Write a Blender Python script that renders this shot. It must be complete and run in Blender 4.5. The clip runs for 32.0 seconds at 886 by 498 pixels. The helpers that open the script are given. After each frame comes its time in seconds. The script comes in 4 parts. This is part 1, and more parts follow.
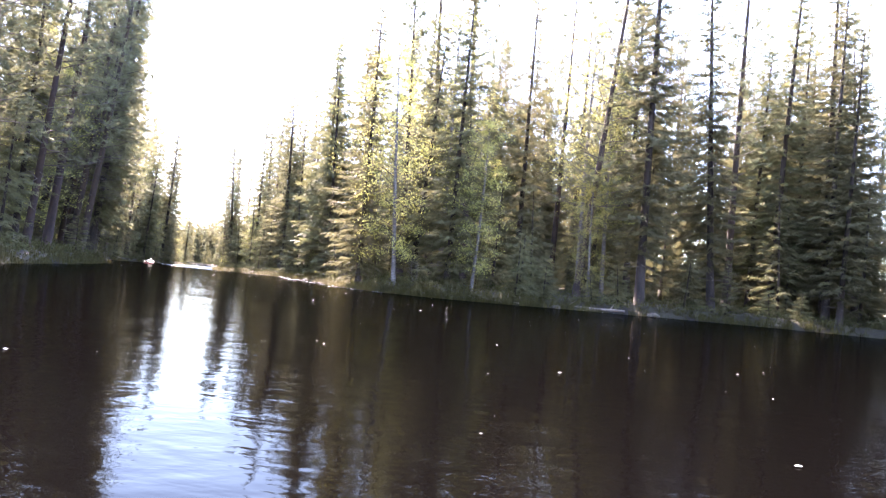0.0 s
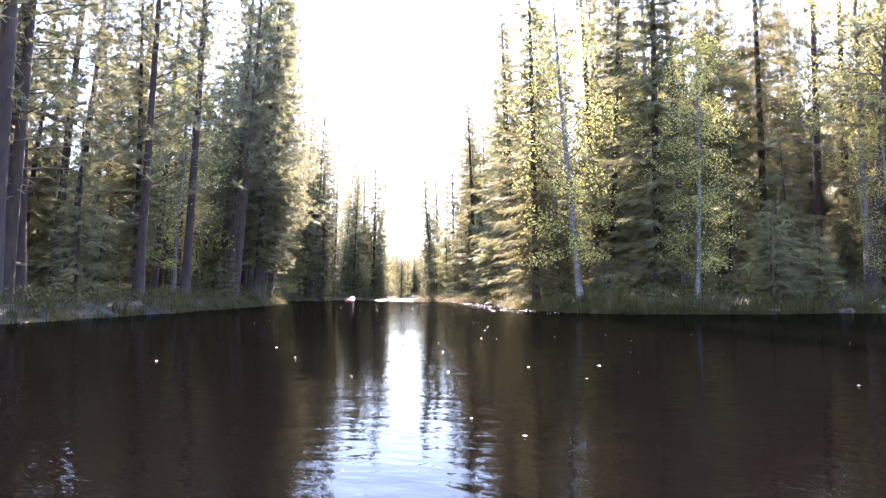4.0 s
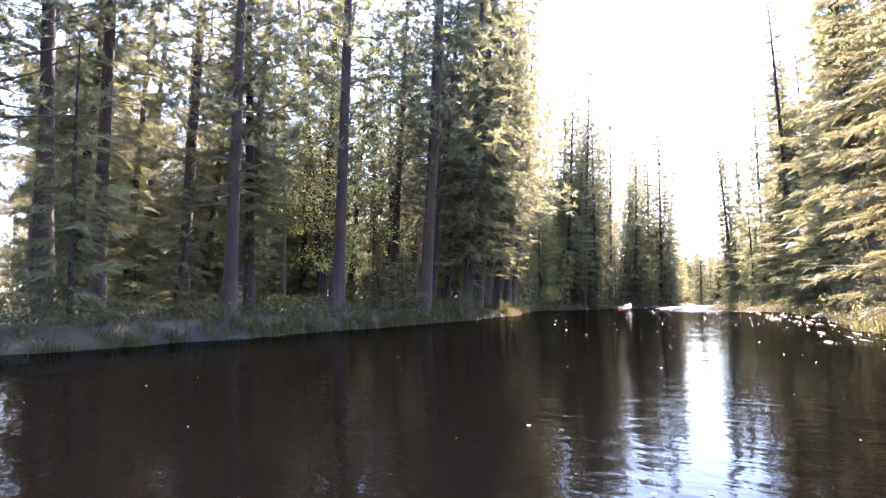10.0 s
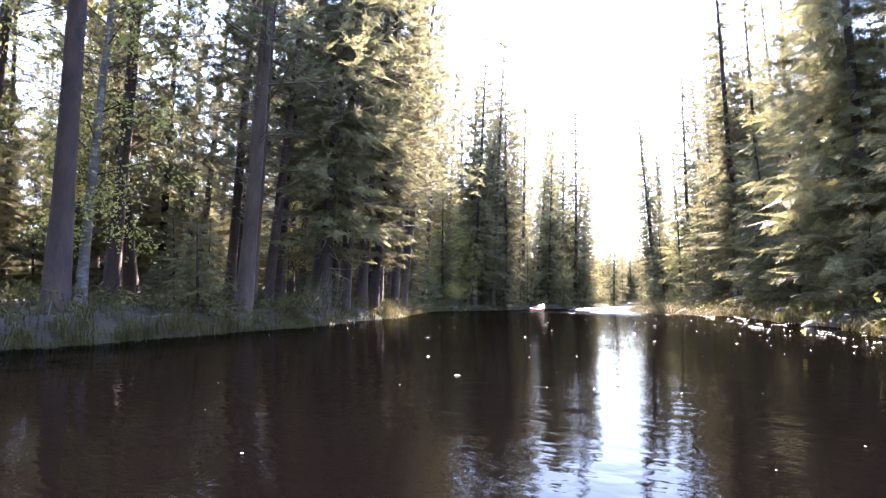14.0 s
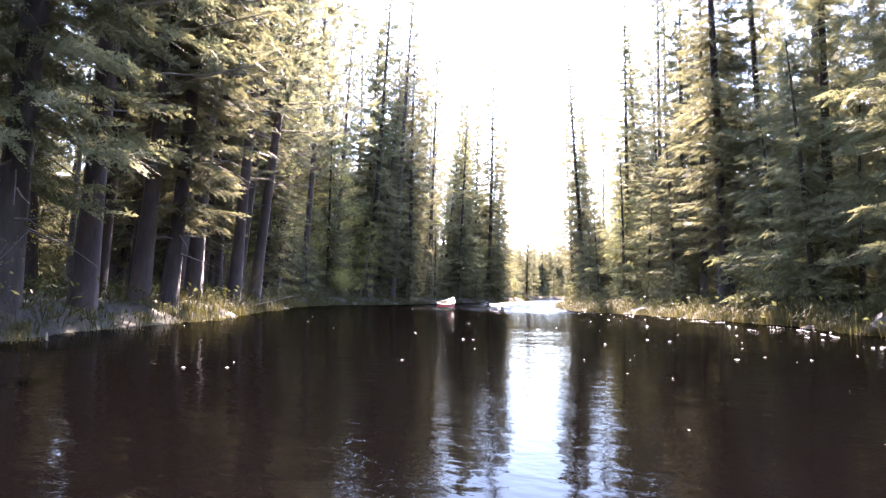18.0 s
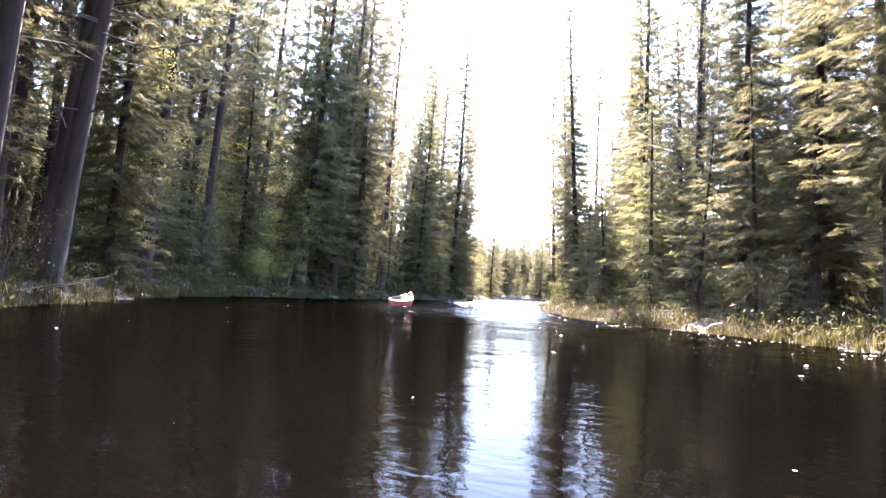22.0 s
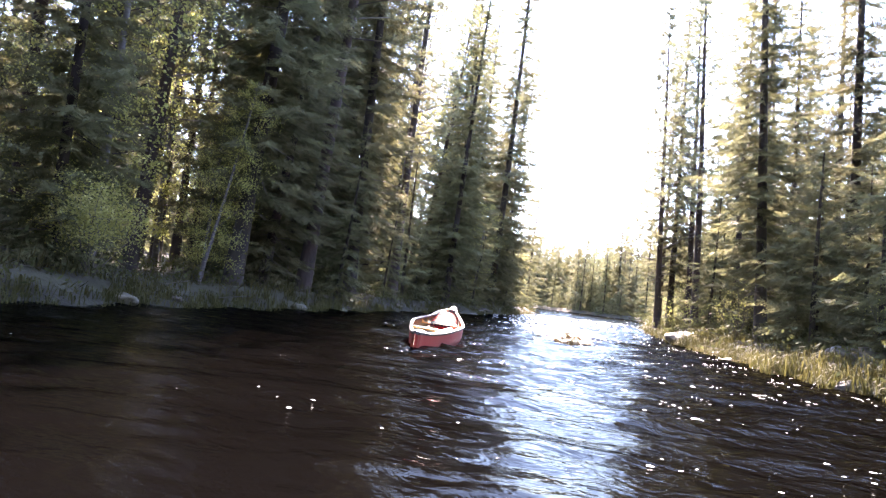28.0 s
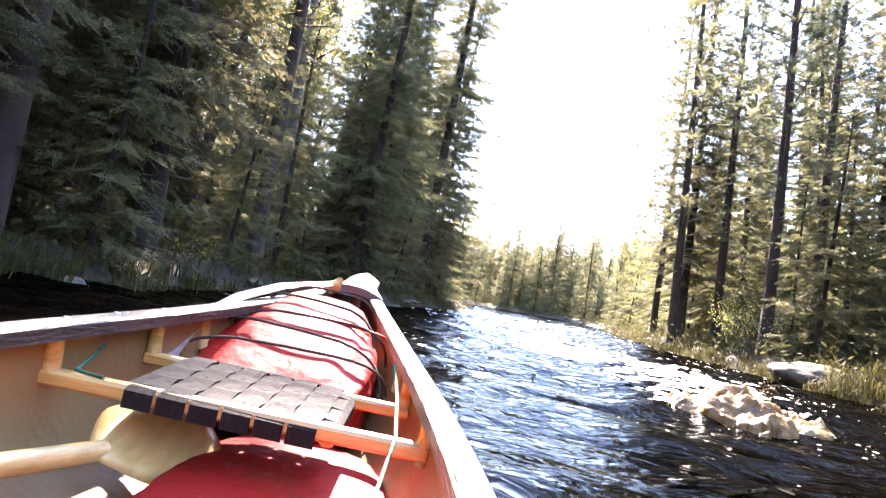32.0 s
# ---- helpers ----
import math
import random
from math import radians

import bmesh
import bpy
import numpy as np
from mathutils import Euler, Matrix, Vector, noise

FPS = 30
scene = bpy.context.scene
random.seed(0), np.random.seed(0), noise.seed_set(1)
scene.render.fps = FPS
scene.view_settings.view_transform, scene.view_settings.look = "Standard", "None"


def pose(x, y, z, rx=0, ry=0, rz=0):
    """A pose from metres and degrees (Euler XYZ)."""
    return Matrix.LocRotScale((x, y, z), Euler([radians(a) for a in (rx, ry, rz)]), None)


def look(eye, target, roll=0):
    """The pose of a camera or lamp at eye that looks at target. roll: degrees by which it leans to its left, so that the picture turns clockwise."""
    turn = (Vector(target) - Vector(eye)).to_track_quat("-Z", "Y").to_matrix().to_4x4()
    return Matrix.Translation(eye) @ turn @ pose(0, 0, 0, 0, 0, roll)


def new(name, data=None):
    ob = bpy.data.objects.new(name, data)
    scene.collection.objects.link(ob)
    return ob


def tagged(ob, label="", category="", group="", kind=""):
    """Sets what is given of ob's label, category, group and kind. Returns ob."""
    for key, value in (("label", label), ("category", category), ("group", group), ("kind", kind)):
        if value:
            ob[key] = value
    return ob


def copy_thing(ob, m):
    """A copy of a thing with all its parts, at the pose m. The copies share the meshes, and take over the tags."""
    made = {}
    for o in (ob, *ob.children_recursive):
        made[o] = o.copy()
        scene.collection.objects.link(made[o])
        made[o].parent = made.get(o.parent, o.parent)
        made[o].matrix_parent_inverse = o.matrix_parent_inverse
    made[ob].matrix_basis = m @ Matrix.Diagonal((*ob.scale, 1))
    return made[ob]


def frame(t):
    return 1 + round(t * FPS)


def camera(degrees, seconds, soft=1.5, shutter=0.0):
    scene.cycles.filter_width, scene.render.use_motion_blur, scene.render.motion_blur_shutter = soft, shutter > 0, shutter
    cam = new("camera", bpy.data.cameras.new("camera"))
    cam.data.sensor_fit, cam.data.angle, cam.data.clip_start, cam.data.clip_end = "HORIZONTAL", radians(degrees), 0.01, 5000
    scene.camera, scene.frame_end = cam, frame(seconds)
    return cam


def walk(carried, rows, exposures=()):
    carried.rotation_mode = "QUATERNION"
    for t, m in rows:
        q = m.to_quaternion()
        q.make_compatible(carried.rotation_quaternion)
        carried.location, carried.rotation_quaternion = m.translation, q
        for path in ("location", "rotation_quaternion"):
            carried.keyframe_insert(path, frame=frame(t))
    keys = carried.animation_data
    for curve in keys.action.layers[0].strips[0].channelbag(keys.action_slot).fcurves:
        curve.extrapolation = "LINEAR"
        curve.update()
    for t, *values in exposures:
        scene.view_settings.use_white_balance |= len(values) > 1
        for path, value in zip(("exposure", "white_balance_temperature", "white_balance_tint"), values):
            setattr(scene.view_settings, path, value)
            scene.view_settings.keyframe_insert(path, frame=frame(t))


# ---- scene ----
EXPO = 4.6
cam = camera(67.1, 32.0, 1.25)
PATH = [
    (0, (0.0, 0.0, 0.52), (-0.005, 1.997, 0.625), 5.4),
    (0.5, (0.197, 0.898, 0.586), (0.15, 2.895, 0.695), 5.3),
    (1, (0.299, 1.849, 0.596), (0.209, 3.844, 0.707), 3.8),
    (1.5, (0.455, 2.753, 0.558), (0.314, 4.745, 0.671), 2.4),
    (2, (0.552, 3.751, 0.62), (0.282, 5.729, 0.738), 4.0),
    (2.5, (0.605, 4.653, 0.623), (0.227, 6.613, 0.74), 4.5),
    (3, (0.661, 5.606, 0.578), (0.207, 7.551, 0.694), 2.4),
    (3.5, (0.664, 6.508, 0.576), (0.133, 8.432, 0.694), 1.2),
    (4, (0.671, 7.512, 0.529), (0.013, 9.396, 0.661), -0.3),
    (4.5, (0.574, 8.463, 0.52), (-0.19, 10.307, 0.657), 1.0),
    (6.5, (0.023, 11.513, 0.579), (-0.998, 13.227, 0.726), -0.1),
    (7, (-0.178, 12.362, 0.605), (-1.294, 14.015, 0.755), 1.7),
    (7.5, (-0.429, 13.162, 0.624), (-1.609, 14.77, 0.768), 3.5),
    (8, (-0.625, 13.964, 0.597), (-1.85, 15.538, 0.746), 2.6),
    (8.5, (-0.876, 14.663, 0.61), (-2.137, 16.209, 0.758), 1.8),
    (9, (-1.172, 15.416, 0.572), (-2.476, 16.924, 0.727), 1.1),
    (9.5, (-1.472, 16.166, 0.583), (-2.835, 17.619, 0.751), 1.2),
    (10, (-1.872, 16.915, 0.585), (-3.272, 18.335, 0.746), -0.9),
    (10.5, (-2.222, 17.565, 0.586), (-3.623, 18.985, 0.74), -0.9),
    (11, (-2.672, 18.365, 0.586), (-4.037, 19.82, 0.732), 0.5),
    (11.5, (-3.072, 19.016, 0.582), (-4.376, 20.526, 0.72), 1.8),
    (12, (-3.468, 19.768, 0.534), (-4.697, 21.34, 0.668), 0.0),
    (12.5, (-3.867, 20.468, 0.533), (-5.05, 22.075, 0.673), -0.1),
    (13, (-4.367, 21.318, 0.531), (-5.543, 22.929, 0.682), -0.4),
    (13.5, (-4.917, 22.168, 0.524), (-6.126, 23.754, 0.681), -0.4),
    (15.5, (-7.281, 26.111, 0.659), (-8.462, 27.718, 0.796), 0.8),
    (16, (-7.875, 27.014, 0.6), (-9.023, 28.647, 0.732), 2.9),
    (16.5, (-8.325, 27.814, 0.6), (-9.414, 29.486, 0.732), 2.6),
    (17, (-8.825, 28.714, 0.6), (-9.85, 30.427, 0.726), 1.5),
    (17.5, (-9.271, 29.616, 0.555), (-10.259, 31.351, 0.679), 1.1),
    (18, (-9.821, 30.566, 0.553), (-10.804, 32.303, 0.684), 0.5),
    (18.5, (-10.371, 31.516, 0.551), (-11.403, 33.224, 0.69), -0.3),
    (19, (-10.971, 32.566, 0.55), (-12.04, 34.251, 0.688), 0.2),
    (19.5, (-11.471, 33.516, 0.553), (-12.534, 35.205, 0.685), 1.4),
    (20, (-12.066, 34.519, 0.499), (-13.08, 36.238, 0.63), 0.9),
    (20.5, (-12.571, 35.416, 0.549), (-13.519, 37.172, 0.678), 2.8),
    (21, (-13.066, 36.369, 0.502), (-13.94, 38.164, 0.626), 2.6),
    (21.5, (-13.566, 37.219, 0.5), (-14.398, 39.034, 0.622), 2.1),
    (22, (-14.116, 38.169, 0.498), (-14.984, 39.967, 0.619), 3.0),
    (22.5, (-14.666, 39.169, 0.499), (-15.62, 40.922, 0.624), 4.1),
    (23, (-15.266, 40.219, 0.497), (-16.283, 41.937, 0.621), 5.3),
    (23.5, (-15.865, 41.169, 0.491), (-16.936, 42.854, 0.612), 6.9),
    (24, (-16.411, 42.122, 0.439), (-17.547, 43.763, 0.565), 10.2),
    (24.5, (-16.961, 43.072, 0.437), (-18.133, 44.686, 0.573), 7.9),
    (25, (-17.61, 44.172, 0.434), (-18.758, 45.805, 0.569), 5.5),
    (25.5, (-18.21, 45.172, 0.43), (-19.342, 46.817, 0.553), 5.1),
    (27.5, (-21.001, 49.344, 0.523), (-21.953, 51.098, 0.658), 5.4),
    (28, (-21.702, 50.79, 0.588), (-22.603, 52.571, 0.714), 6.3),
    (28.5, (-22.306, 51.884, 0.561), (-23.139, 53.7, 0.656), 5.6),
    (29, (-23.052, 53.457, 0.516), (-23.771, 55.32, 0.628), 7.1),
    (29.5, (-23.672, 54.695, 0.468), (-24.318, 56.583, 0.607), 7.1),
    (30, (-24.232, 55.93, 0.414), (-24.831, 57.835, 0.528), 4.6),
    (30.5, (-24.718, 57.151, 0.33), (-25.281, 59.065, 0.469), 5.3),
    (31, (-25.278, 58.194, 0.331), (-25.819, 60.114, 0.478), 6.0),
    (31.5, (-25.672, 59.1, 0.299), (-26.27, 61.004, 0.43), 5.6),
    (32, (-26.087, 60.072, 0.283), (-26.751, 61.954, 0.419), 9.5),
]
walk(cam, [(t, look(eye, target, roll)) for t, eye, target, roll in PATH], [(0, EXPO + 0.05, 6850, 34), (14, EXPO + 0.1, 6850, 34), (23, EXPO + 0.1, 6850, 34), (32, EXPO, 6950, 27)])

# ---- world and sun ----
SUN_LEFT, SUN_UP = 23.0, 39.0   # degrees left of +y, degrees above the horizon
world = bpy.data.worlds.new("sky")
scene.world = world
world.use_nodes = True
wn = world.node_tree.nodes
sky = wn.new("ShaderNodeTexSky")
sky.sky_type = "NISHITA"
sky.sun_disc = False
sky.sun_elevation = radians(SUN_UP)
sky.sun_rotation = radians(-SUN_LEFT)
sky.air_density, sky.dust_density, sky.ozone_density = 1.0, 0.03, 1.4
wn["Background"].inputs["Strength"].default_value = 0.105
world.node_tree.links.new(sky.outputs[0], wn["Background"].inputs["Color"])
lamp = bpy.data.lights.new("sun", "SUN")
lamp.energy, lamp.angle, lamp.color = 3.9, radians(0.55), (1.0, 0.93, 0.82)
a, e = radians(SUN_LEFT), radians(SUN_UP)
to_sun = Vector((-math.sin(a) * math.cos(e), math.cos(a) * math.cos(e), math.sin(e)))
sun = new("sun", lamp)
sun.matrix_world = look(to_sun * 60, (0, 0, 0))


# ---- materials ----
def material(name, colours, scale=8.0, rough=0.7, bump=0.3, bump_scale=40.0, detail=6.0, stretch=(1, 1, 1),
             spread=0.0, metal=0.0, passes=0.0, spec=0.4, coat=0.0, gaps=0.0, gap_scale=45.0):
    """Noise between the given colours at one scale, relief at another; spread: lightness varies from object to object or
    piece to piece; passes: share of light that a leaf lets pass; gaps: share of a spray that is open between its needles."""
    m = bpy.data.materials.new(name)
    m.use_nodes = True
    n, l = m.node_tree.nodes, m.node_tree.links
    p = n["Principled BSDF"]
    co = n.new("ShaderNodeTexCoord")
    mp = n.new("ShaderNodeMapping")
    mp.inputs["Scale"].default_value = stretch
    l.new(co.outputs["Object"], mp.inputs[0])
    tex = n.new("ShaderNodeTexNoise")
    tex.inputs["Scale"].default_value, tex.inputs["Detail"].default_value, tex.inputs["Roughness"].default_value = scale, detail, 0.62
    l.new(mp.outputs[0], tex.inputs["Vector"])
    ramp = n.new("ShaderNodeValToRGB")
    els = ramp.color_ramp.elements
    while len(els) < len(colours):
        els.new(0.5)
    for i, c in enumerate(colours):
        els[i].position = 0.3 + 0.4 * i / max(1, len(colours) - 1)
        els[i].color = (*c, 1)
    l.new(tex.outputs["Fac"], ramp.inputs[0])
    colour = ramp.outputs[0]
    if spread:
        geo, info = n.new("ShaderNodeNewGeometry"), n.new("ShaderNodeObjectInfo")
        add = n.new("ShaderNodeMath")
        add.operation = "ADD"
        l.new(geo.outputs["Random Per Island"], add.inputs[0])
        l.new(info.outputs["Random"], add.inputs[1])
        mr = n.new("ShaderNodeMapRange")
        mr.inputs["From Max"].default_value = 2.0
        mr.inputs["To Min"].default_value, mr.inputs["To Max"].default_value = 1 - spread, 1 + spread
        l.new(add.outputs[0], mr.inputs[0])
        hs = n.new("ShaderNodeHueSaturation")
        l.new(colour, hs.inputs["Color"])
        l.new(mr.outputs[0], hs.inputs["Value"])
        hr = n.new("ShaderNodeMapRange")
        hr.inputs["To Min"].default_value, hr.inputs["To Max"].default_value = 0.485, 0.515
        l.new(info.outputs["Random"], hr.inputs[0])
        l.new(hr.outputs[0], hs.inputs["Hue"])
        colour = hs.outputs[0]
    l.new(colour, p.inputs["Base Color"])
    p.inputs["Roughness"].default_value, p.inputs["Metallic"].default_value = rough, metal
    p.inputs["Specular IOR Level"].default_value, p.inputs["Coat Weight"].default_value = spec, coat
    if bump:
        fine = n.new("ShaderNodeTexNoise")
        fine.inputs["Scale"].default_value, fine.inputs["Detail"].default_value = bump_scale, 5.0
        l.new(mp.outputs[0], fine.inputs["Vector"])
        bp = n.new("ShaderNodeBump")
        bp.inputs["Strength"].default_value, bp.inputs["Distance"].default_value = bump, 0.02
        l.new(fine.outputs["Fac"], bp.inputs["Height"])
        l.new(bp.outputs[0], p.inputs["Normal"])
    if passes:
        tr, mix = n.new("ShaderNodeBsdfTranslucent"), n.new("ShaderNodeMixShader")
        l.new(colour, tr.inputs["Color"])
        mix.inputs[0].default_value = passes
        l.new(p.outputs[0], mix.inputs[1])
        l.new(tr.outputs[0], mix.inputs[2])
        l.new(mix.outputs[0], n["Material Output"].inputs["Surface"])
        if gaps:
            comb, cut, clear, whole = n.new("ShaderNodeTexNoise"), n.new("ShaderNodeMath"), n.new("ShaderNodeBsdfTransparent"), n.new("ShaderNodeMixShader")
            comb.inputs["Scale"].default_value, comb.inputs["Detail"].default_value = gap_scale, 1.0
            l.new(co.outputs["Object"], comb.inputs["Vector"])
            cut.operation = "GREATER_THAN"
            cut.inputs[1].default_value = 0.5 + 0.32 * (0.5 - gaps)
            l.new(comb.outputs["Fac"], cut.inputs[0])
            l.new(cut.outputs[0], whole.inputs[0])
            l.new(mix.outputs[0], whole.inputs[1])
            l.new(clear.outputs[0], whole.inputs[2])
            l.new(whole.outputs[0], n["Material Output"].inputs["Surface"])
    return m


NEEDLE_DARK = material("spruce_needles", [(0.078, 0.08, 0.038), (0.152, 0.15, 0.076)], 1.2, 0.75, 0, spread=0.25, passes=0.45, spec=0.12, gaps=0.5, gap_scale=38)
NEEDLE_PINE = material("pine_needles", [(0.1, 0.106, 0.056), (0.172, 0.176, 0.098)], 1.5, 0.7, 0, spread=0.25, passes=0.45, spec=0.12, gaps=0.5, gap_scale=42)
LEAF = material("birch_leaves", [(0.22, 0.225, 0.06), (0.38, 0.365, 0.12)], 2.0, 0.6, 0, spread=0.3, passes=0.45, spec=0.2)
BARK_SPRUCE = material("spruce_bark", [(0.012, 0.009, 0.007), (0.028, 0.021, 0.016), (0.045, 0.038, 0.03)], 5, 0.9, 0.9, 22, stretch=(1, 1, 0.3), spread=0.25)
BARK_PINE = material("pine_bark", [(0.014, 0.010, 0.008), (0.034, 0.022, 0.016), (0.055, 0.035, 0.023)], 4, 0.85, 0.9, 16, stretch=(1, 1, 0.35), spread=0.2)
BARK_BIRCH = material("birch_bark", [(0.05, 0.045, 0.04), (0.08, 0.074, 0.066), (0.16, 0.155, 0.145)], 6, 0.7, 0.4, 25, stretch=(1, 1, 2.5), spread=0.1)
TWIG = material("dead_twigs", [(0.05, 0.042, 0.034), (0.12, 0.105, 0.088)], 6, 0.9, 0, spread=0.3)
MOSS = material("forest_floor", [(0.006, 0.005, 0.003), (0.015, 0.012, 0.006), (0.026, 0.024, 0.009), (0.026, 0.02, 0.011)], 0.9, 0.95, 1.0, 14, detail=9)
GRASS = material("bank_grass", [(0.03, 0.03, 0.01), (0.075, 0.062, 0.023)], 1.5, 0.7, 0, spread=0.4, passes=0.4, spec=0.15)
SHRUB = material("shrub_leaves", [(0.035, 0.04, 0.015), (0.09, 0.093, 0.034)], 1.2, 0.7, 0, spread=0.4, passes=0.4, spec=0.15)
STONE = material("river_stone", [(0.025, 0.021, 0.016), (0.07, 0.058, 0.04), (0.15, 0.125, 0.085)], 5, 0.75, 0.7, 20, spread=0.2)
DRIFTWOOD = material("bleached_wood", [(0.1, 0.083, 0.062), (0.22, 0.185, 0.145)], 6, 0.8, 0.6, 30, stretch=(0.3, 2, 2), spread=0.15)
# white of the foam flecks and of the glints drawn as flecks
FOAM_GLINT = material("foam", [(0.75, 0.74, 0.7), (0.92, 0.91, 0.88)], 20, 0.6, 0.4, 60, spread=0.1)
CREAM = material("rapid_foam", [(0.06, 0.026, 0.004), (0.2, 0.12, 0.035), (0.5, 0.4, 0.24)], 7, 0.35, 0.8, 18, passes=0.3)


def water_material():
    m = bpy.data.materials.new("river_water")
    m.use_nodes = True
    n, l = m.node_tree.nodes, m.node_tree.links
    n.remove(n["Principled BSDF"])
    depth, mirror, skin, mix = n.new("ShaderNodeBsdfDiffuse"), n.new("ShaderNodeBsdfGlossy"), n.new("ShaderNodeFresnel"), n.new("ShaderNodeMixShader")
    depth.inputs["Color"].default_value = (0.0013, 0.0011, 0.0010, 1)     # peat-brown water
    mirror.inputs["Color"].default_value = (0.255, 0.26, 0.255, 1)          # reflections darkened by colour, to about a quarter
    skin.inputs["IOR"].default_value = 1.333
    l.new(skin.outputs[0], mix.inputs[0])
    l.new(depth.outputs[0], mix.inputs[1])
    l.new(mirror.outputs[0], mix.inputs[2])
    l.new(mix.outputs[0], n["Material Output"].inputs["Surface"])
    geo = n.new("ShaderNodeNewGeometry")
    dot = n.new("ShaderNodeVectorMath")
    dot.operation = "DOT_PRODUCT"
    dot.inputs[1].default_value = (0.35, 1.0, 0)
    l.new(geo.outputs["Position"], dot.inputs[0])
    gloss = n.new("ShaderNodeMapRange")
    for key, value in (("From Min", 30.0), ("From Max", 54.0), ("To Min", 0.02), ("To Max", 0.012)):
        gloss.inputs[key].default_value = value
    l.new(dot.outputs["Value"], gloss.inputs["Value"])
    l.new(gloss.outputs[0], mirror.inputs["Roughness"])
    last = None
    # calm and broken depth of the ripples, by way down the stream
    for scale, stretch, dist, wild in ((0.9, (1.0, 1.0, 1), 0.009, 0.05), (4.0, (0.8, 1.5, 1), 0.0045, 0.032), (12.0, (0.7, 1.3, 1), 0.0012, 0.016), (30.0, (0.8, 1.2, 1), 0.0002, 0.003)):
        mp = n.new("ShaderNodeMapping")
        mp.inputs["Scale"].default_value = stretch
        mp.inputs["Rotation"].default_value = (0, 0, radians(30))
        l.new(geo.outputs["Position"], mp.inputs[0])
        tex = n.new("ShaderNodeTexNoise")
        tex.inputs["Scale"].default_value, tex.inputs["Detail"].default_value = scale, 2.0
        tex.inputs["Distortion"].default_value = 0.3
        l.new(mp.outputs[0], tex.inputs["Vector"])
        bp = n.new("ShaderNodeBump")
        bp.inputs["Strength"].default_value = 1.0
        mr = n.new("ShaderNodeMapRange")
        mr.interpolation_type = "SMOOTHSTEP"
        for key, value in (("From Min", 36.0), ("From Max", 55.0), ("To Min", dist), ("To Max", wild)):
            mr.inputs[key].default_value = value
        l.new(dot.outputs["Value"], mr.inputs["Value"])
        l.new(mr.outputs[0], bp.inputs["Distance"])
        l.new(tex.outputs["Fac"], bp.inputs["Height"])
        if last:
            l.new(last.outputs[0], bp.inputs["Normal"])
        last = bp
    l.new(last.outputs[0], mirror.inputs["Normal"])
    l.new(last.outputs[0], skin.inputs["Normal"])
    return m


WATER = water_material()


# ---- mesh helpers ----
def mesh_of(name, verts, faces, mat, smooth=False):
    me = bpy.data.meshes.new(name)
    me.from_pydata([tuple(v) for v in verts], [], faces)
    me.materials.append(mat)
    if smooth:
        me.polygons.foreach_set("use_smooth", [True] * len(me.polygons))
    me.update()
    return me


def piece(name, verts, faces, mat, parent=None, label="", smooth=False):
    ob = new(name, mesh_of(name, verts, faces, mat, smooth))
    if parent:
        ob.parent = parent
    return tagged(ob, label)


def tube(path, radii, sides=7, V=None, F=None, cap=True):
    """Rings along a path; returns lists of vertices and faces, added to V and F where given."""
    V, F = ([], []) if V is None else (V, F)
    path = [Vector(p) for p in path]
    first = len(V)
    for i, p in enumerate(path):
        d = (path[min(i + 1, len(path) - 1)] - path[max(i - 1, 0)]).normalized()
        side = d.cross(Vector((0, 0, 1)) if abs(d.z) < 0.9 else Vector((1, 0, 0))).normalized()
        up = side.cross(d)
        for k in range(sides):
            t = 2 * math.pi * k / sides
            V.append(p + (side * math.cos(t) + up * math.sin(t)) * radii[i])
    for i in range(len(path) - 1):
        for k in range(sides):
            b, c = first + i * sides, first + (i + 1) * sides
            F.append((b + k, b + (k + 1) % sides, c + (k + 1) % sides, c + k))
    if cap:
        F.append(tuple(first + k for k in range(sides)))
        F.append(tuple(first + (len(path) - 1) * sides + k for k in reversed(range(sides))))
    return V, F


# ---- river plan: the two water's edges, from upstream to downstream ----
RIGHT = [(9, -70), (13, -30), (21, -8), (29, 8), (27, 21), (16, 28.5), (7, 27), (2, 24.5), (-1.5, 24.5), (-4.2, 29), (-6.6, 36), (-9, 42), (-11.8, 48),
         (-15.5, 53.5), (-18.6, 58), (-21.4, 63.5), (-23.3, 69), (-24.8, 74), (-26.4, 80), (-28.6, 93), (-30.5, 106), (-34, 118), (-42, 126), (-58, 130), (-95, 130)]
LEFT_BANK = [(-2, -60), (-4, -20), (-7, 0), (-9.5, 10), (-11.5, 18), (-13.8, 25), (-16, 31), (-18.6, 37), (-22.4, 43), (-26.4, 49), (-29.2, 54.5),
             (-31.0, 60), (-31.9, 66), (-32.5, 72), (-33, 79), (-34.6, 88), (-37.5, 98), (-43, 107), (-55, 112), (-95, 112)]


def dense(line, step=1.0):
    out = []
    for (x0, y0), (x1, y1) in zip(line, line[1:]):
        n = max(1, int(math.hypot(x1 - x0, y1 - y0) / step))
        out += [(x0 + (x1 - x0) * k / n, y0 + (y1 - y0) * k / n) for k in range(n)]
    return np.array(out + [line[-1]], float)


def smooth_line(line, rounds=3):
    p = np.array(line, float)
    for _ in range(rounds):
        q = [p[0]]
        for u, v in zip(p, p[1:]):
            q += [0.75 * u + 0.25 * v, 0.25 * u + 0.75 * v]
        p = np.array(q + [p[-1]])
    return p


R_EDGE, L_EDGE = smooth_line(RIGHT), smooth_line(LEFT_BANK)
RING = np.concatenate([R_EDGE, L_EDGE[::-1]])


